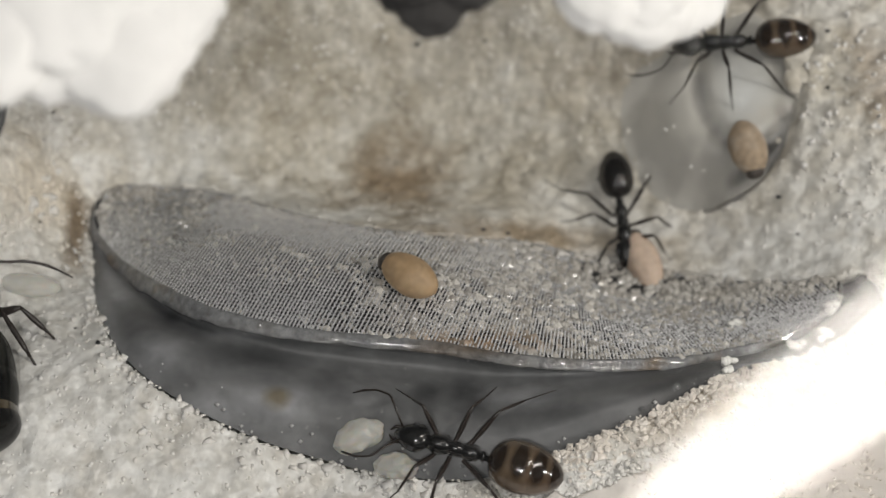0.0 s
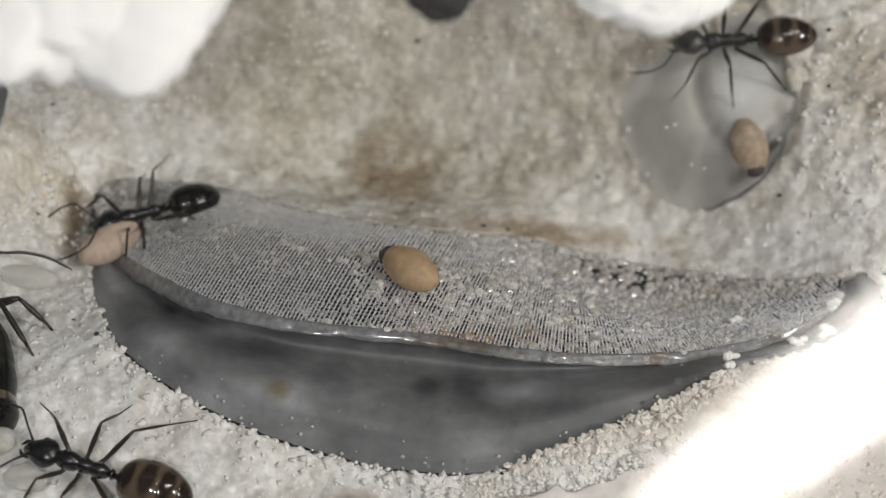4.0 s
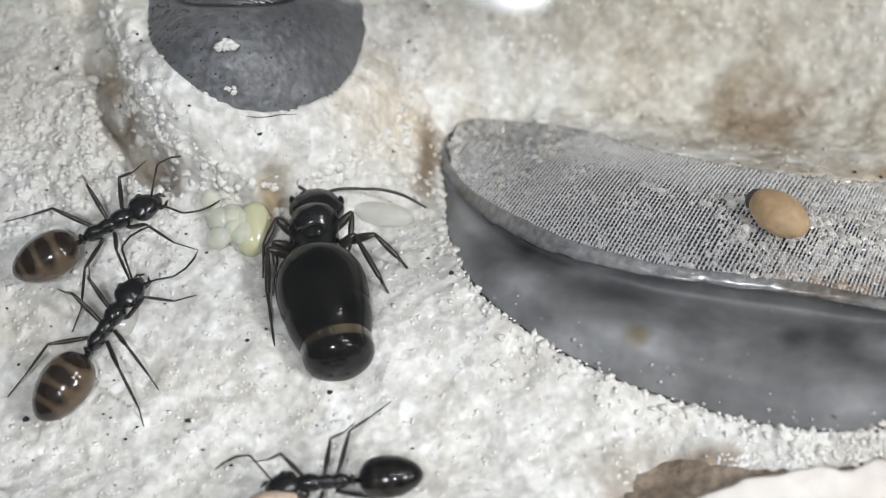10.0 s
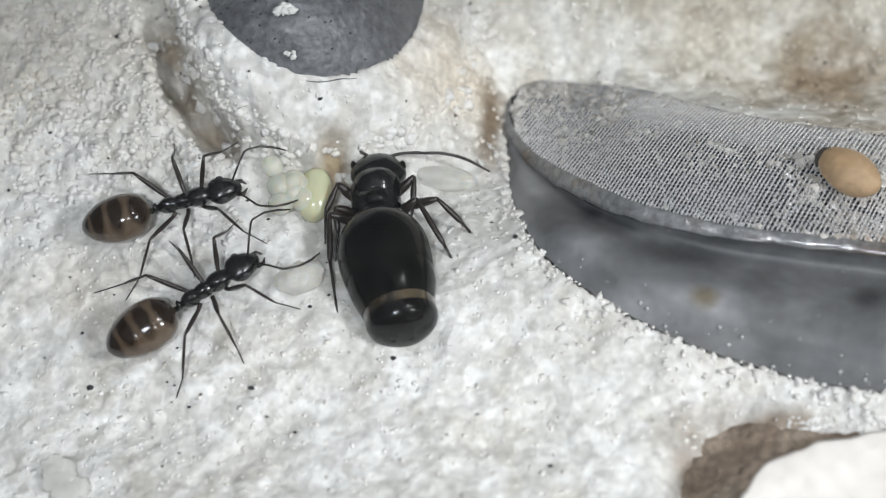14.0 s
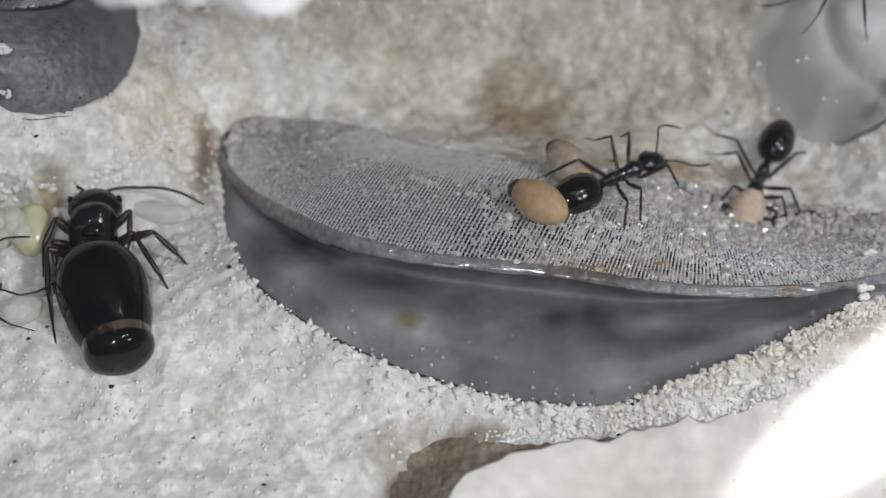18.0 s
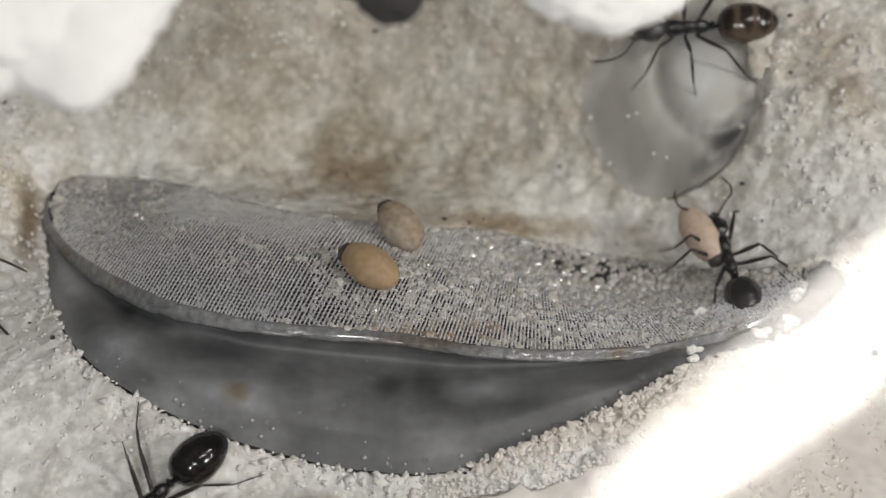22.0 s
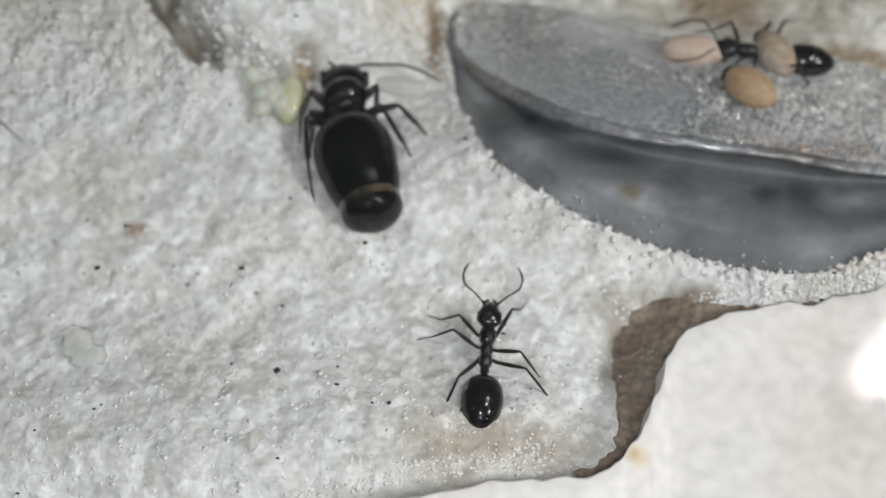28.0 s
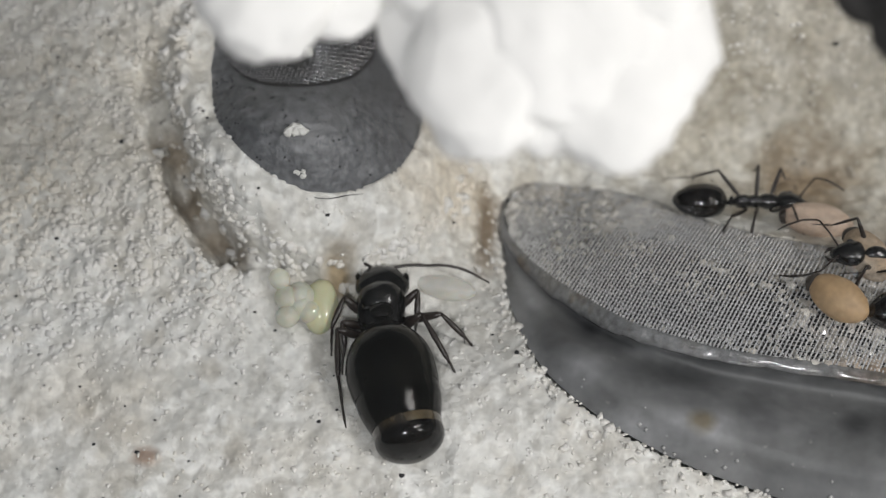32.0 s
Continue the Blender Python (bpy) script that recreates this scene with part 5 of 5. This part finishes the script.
build_husk()
ANT_ROUTES = {
    "a": [(0, 9.9, 3.9, -87), (0.5, 8.6, 3.5, -124), (1, 5.7, 2.9, -185), (1.5, 2.5, 2.1, -203), (2, 0.7, 1.9, -222), (2.5, -1.5, 2.3, -225), (4.5, -16.8, 3.9, -150), (5, -16.7, 3.6, -159), (5.5, -16.3, 2.0, -119), (6, -16.2, -0.3, -93), (6.5, -15.8, -4.5, -90), (7, -14.0, -5.3, -63), (7.5, -11.8, -8.9, -73), (8, -12.7, -12.0, -111), (8.5, -13.4, -10.3, -146), (9, -16.1, -11.2, -168), (9.5, -17.9, -13.1, -161), (10, -21.0, -14.5, -173), (10.5, -21.8, -14.7, -168), (10.75, -19.9, -15.8, -123), (11, -18.0, -16.8, -78), (11.25, -17.2, -15.4, -30), (11.5, -15.8, -13.0, 16), (12, -9.2, -10.6, 17), (12.5, -4.2, -10.0, 7), (13, 1.5, -9.9, 8), (14.25, 6.4, -7.2, 57), (15.5, 11.6, -4.0, 102), (16, 12.2, -2.3, 112), (16.5, 11.7, 1.6, 157), (17, 11.5, 3.0, 216), (17.5, 10.1, 2.2, 232), (18, 9.9, 2.2, 243), (18.2, 10.5, 1.6, 188), (18.5, 10.7, 1.3, 151), (19, 10.7, 2.4, 148), (19.5, 6.5, 2.0, 172), (19.8, 7.7, 2.6, 158), (20, 10.2, 1.9, 125), (20.25, 9.8, 0.9, 66), (20.5, 9.9, 0.9, 18), (21, 15.0, 0.3, -4), (21.5, 17.3, -0.1, -7), (21.75, 17.0, -0.4, 45), (22, 16.3, -0.1, 102), (22.5, 14.6, 0.5, 156), (23, 8.4, 1.8, 173), (23.5, 5.7, 2.1, 165), (24, 5.7, 2.3, 147), (24.5, 5.5, 1.7, 161), (25, 5.7, 2.1, 153), (25.5, 5.7, 2.1, 178), (26, 5.1, 1.4, 178), (26.5, 4.8, 0.9, 181), (28.5, -2.4, 2.2, 164), (29, -2.8, 4.0, 144), (29.5, -6.7, 5.0, 153), (30, -11.4, 6.6, 166), (30.5, -11.4, 5.5, 151), (30.8, -8.9, 4.3, 105), (31, -8.6, 5.5, 90), (31.5, -6.4, 3.9, 14), (32, -4.8, 5.0, 2)],
    "b": [(0, -0.2, -10.0, 161), (0.5, -2.6, -9.9, 170), (1, -5.4, -10.7, 186), (1.5, -10.8, -11.6, 194), (2, -13.5, -11.6, 163), (2.5, -14.5, -11.9, 169), (4.5, -16.8, -10.3, 154), (5, -16.9, -10.7, 149), (5.5, -16.7, -11.1, 155), (6, -17.9, -10.8, 176), (6.5, -18.6, -10.8, 174), (7, -18.7, -11.4, 167), (7.5, -20.0, -12.4, 184), (8, -23.4, -13.4, 183), (8.5, -29.8, -12.0, 159), (9, -31.9, -9.0, 123), (9.5, -32.7, -8.3, 86), (10, -31.4, -7.1, 61), (10.5, -30.7, -6.3, 58), (11, -29.8, -6.1, 52), (11.5, -29.9, -6.2, 49), (12, -29.7, -5.9, 51), (12.5, -29.5, -5.7, 59), (13, -29.5, -6.8, 36), (13.5, -29.6, -6.9, 36), (15.5, -30.0, -7.0, 33), (16, -29.7, -7.2, 31), (16.5, -29.7, -7.1, 38), (17, -29.5, -7.0, 31), (21, -28.8, -3.2, 33), (24.5, -21.6, -9.8, -2), (25, -16.3, -11.2, 9), (25.5, -10.3, -9.4, 12), (26, -3.4, -9.2, 21), (26.5, 1.8, -9.0, 12), (28.5, 13.6, -0.1, 0), (29.17, 12.2, 1.0, 58), (29.83, 10.7, 2.0, 116), (30.5, 9.2, 3.1, 174), (31.5, 1.8, 2.0, 174), (32, 0.7, 1.2, 179)],
    "c": [(0, -35.8, -3.3, 29), (4.5, -31.8, -2.9, 30), (6, -31.3, -2.6, 36), (6.5, -30.9, -2.0, 39), (7, -31.3, -1.2, 52), (7.5, -31.4, -1.8, 33), (8, -31.9, -2.4, 34), (8.5, -32.1, -2.1, 35), (9, -32.2, -1.8, 42), (9.5, -32.6, -1.8, 36), (10, -32.0, -2.1, 31), (10.5, -32.2, -2.1, 30), (11, -32.1, -2.4, 25), (11.5, -31.7, -2.4, 24), (12, -30.9, -2.3, 24), (12.5, -30.7, -2.4, 18), (13, -30.6, -2.1, 22), (13.5, -30.9, -2.4, 20), (15.5, -32.2, -2.6, 13), (16, -32.4, -2.5, 20), (16.5, -32.5, -1.5, 19), (17, -32.9, -1.0, 28), (21, -31.0, -0.6, 22), (24.5, -29.9, -2.4, 61), (25.5, -29.6, -5.2, 70), (26, -30.4, -5.5, 54), (26.5, -33.2, -4.3, 78), (28.5, -47.7, -0.5, 105), (29.5, -52.7, 1.9, 161), (32, -55.0, 4.6, 167)],
    "d": [(0, -7.8, -18.7, 41), (5.5, -6.4, -15.1, 37), (6, -3.8, -10.7, 29), (6.5, 3.9, -9.3, 8), (7, 12.0, -7.7, 20), (10.25, 10.5, -3.1, 99), (13.5, 9.0, 1.5, 177), (15.5, 2.4, -0.6, 150), (16, 2.2, -0.3, 97), (16.5, 1.1, 1.9, 102), (17, 0.6, 1.4, 112), (17.5, 0.9, 0.8, 87), (18, 2.4, 0.8, 32), (18.5, 2.9, 0.7, 28), (19, 4.6, 1.8, 16), (19.2, 2.4, 0.9, 22), (19.5, -0.5, 0.3, 7), (19.65, -1.5, 0.5, 80), (19.8, -3.0, 0.5, 140), (20, -6.1, 0.4, 191), (20.3, -12.3, -0.6, 197), (20.5, -13.6, -2.3, 245), (21, -13.5, -6.1, 263), (21.5, -12.2, -9.4, 266), (22, -11.9, -12.2, 221), (22.6, -14.8, -14.6, 188), (24.5, -17.6, -16.2, 170), (25, -18.7, -17.8, 180), (25.5, -18.2, -18.5, 210), (26, -20.2, -20.5, 196), (26.5, -23.1, -20.4, 191), (27.5, -17.0, -17.4, 124), (28.5, -11.7, -14.2, 51), (29, -3.1, -10.9, 23), (29.5, 4.1, -6.2, 9), (32, 3.6, -0.9, 18)],
}
# where the carried cocoon hangs: seconds, ahead of the ant's middle, to its left
HOLD = [(0, 2.2, 0.8), (0.5, 2.4, 0.4), (1, 3.2, 1.6), (2, 2.5, 1.2), (2.5, 3.8, 0.7), (4.5, 2.2, 1.3), (5, 2.2, 1.6), (5.5, 3.9, 0.9), (6, 4.4, 1.2), (6.5, 3.0, 0.4), (7, 3.0, 0.2), (7.5, 2.6, 0.0), (8.5, 3.4, 0.4), (9, 2.5, 1.2), (11.5, 3.8, -0.6), (12, 3.6, -0.5), (12.5, 2.8, -0.8), (18, 2.2, 0.1), (18.5, 3.1, 1.6), (19, 2.2, 1.6), (19.5, 4.0, 0.4), (20.5, 3.4, -1.2), (21, 2.9, -1.3), (22, 1.5, 0.8), (22.5, 3.5, 1.6), (23, 4.0, 1.6), (23.5, 3.1, 0.1), (24, 2.5, 1.4), (24.5, 2.7, 0.3), (25, 2.5, 1.4), (25.5, 3.2, 0.5), (26, 3.0, 0.5), (26.5, 3.3, 0.2), (28.5, 3.2, 0.5), (29, 3.3, 0.5), (29.5, 3.7, 1.6), (30, 3.0, 1.3), (31, 2.2, 1.5), (32, 2.9, -1.1)]


def motions():
    """Keys all that moves: the workers, their legs and what they carry."""
    def place(route, t):
        for (t0, *p), (t1, *q) in zip(route, route[1:]):
            if t0 <= t <= t1:
                u = (t - t0) / max(1e-6, t1 - t0)
                return [a + (b - a) * u for a, b in zip(p, q)]
        return list(route[-1][1:])

    for key, route in ANT_ROUTES.items():
        ant, legs = WORKERS[key]
        walk(ant, [(t, stand(x, y, h)) for t, x, y, h in route])
        for leg, rank, side, hip in legs:
            rows, t, phase = [], 0.0, (rank + side) % 2
            while t <= 32.001:
                a, b = place(route, max(0, t - 0.1)), place(route, min(32, t + 0.1))
                pace = min(1.0, math.hypot(a[0] - b[0], a[1] - b[1]) / 0.8 + abs(a[2] - b[2]) / 40)
                swing = 17 * pace * (1 if (round(t * 5) + phase) % 2 else -1)
                rows.append((t, mm(*hip, 0, 0, swing if side else -swing)))
                t += 0.2
            walk(leg, rows)
    rows = []
    for t, x, y, h in ANT_ROUTES["a"]:
        near = min(HOLD, key=lambda row: abs(row[0] - t))
        rows.append((t, stand(x, y, h) @ mm(near[1], near[2], -0.15, 0, 0, 14 * near[2])))
    walk(borne_cocoon, rows)
    rest = stand(-0.1, 1.5, -65, 0.85)
    shelf = mm(16.0, 6.6, -3.2, 0, 0, 100)
    walk(left_cocoon, [(0.0, shelf), (13.4, shelf)] + [(15.4, rest), (32.0, rest)])
    rest = stand(-1.75, -1.15, -38, 0.95)
    walk(still_cocoon, [(0.0, rest), (32.0, rest)])
    away = stand(-44, -13, 90)
    laid, under, path = stand(-25.9, -6.0, 20, 0.45), mm(0.6, 0, -0.75, 0, 0, 10), ANT_ROUTES["b"]
    jaw = mm(4.2, 0.5, -0.35, 0, 0, 40)
    rows = [(t, stand(x, y, h) @ (jaw if t <= 8.5 else under)) for t, x, y, h in path if t <= 10]
    rows += [(11.0, laid), (18.0, laid)] + [(t, stand(x, y, h) @ under) for t, x, y, h in path if t >= 21]
    walk(larva_one, rows)
    rows = [(t, stand(x, y, h) @ mm(2.2, 1.3, -0.6, 0, 0, 10)) for t, x, y, h in path if t <= 8.5]
    walk(larva_three, rows + [(9.5, away), (32.0, away)])
    rows = [(t, stand(x, y, h) @ mm(2.7, 0.0, -0.7, 0, 0, 60)) for t, x, y, h in ANT_ROUTES["d"] if 24 <= t <= 26.6]
    walk(larva_two, [(0.0, stand(-52, -22, 0)), (22.5, stand(-52, -22, 0))] + rows + [(32.0, rows[-1][1])])


motions()
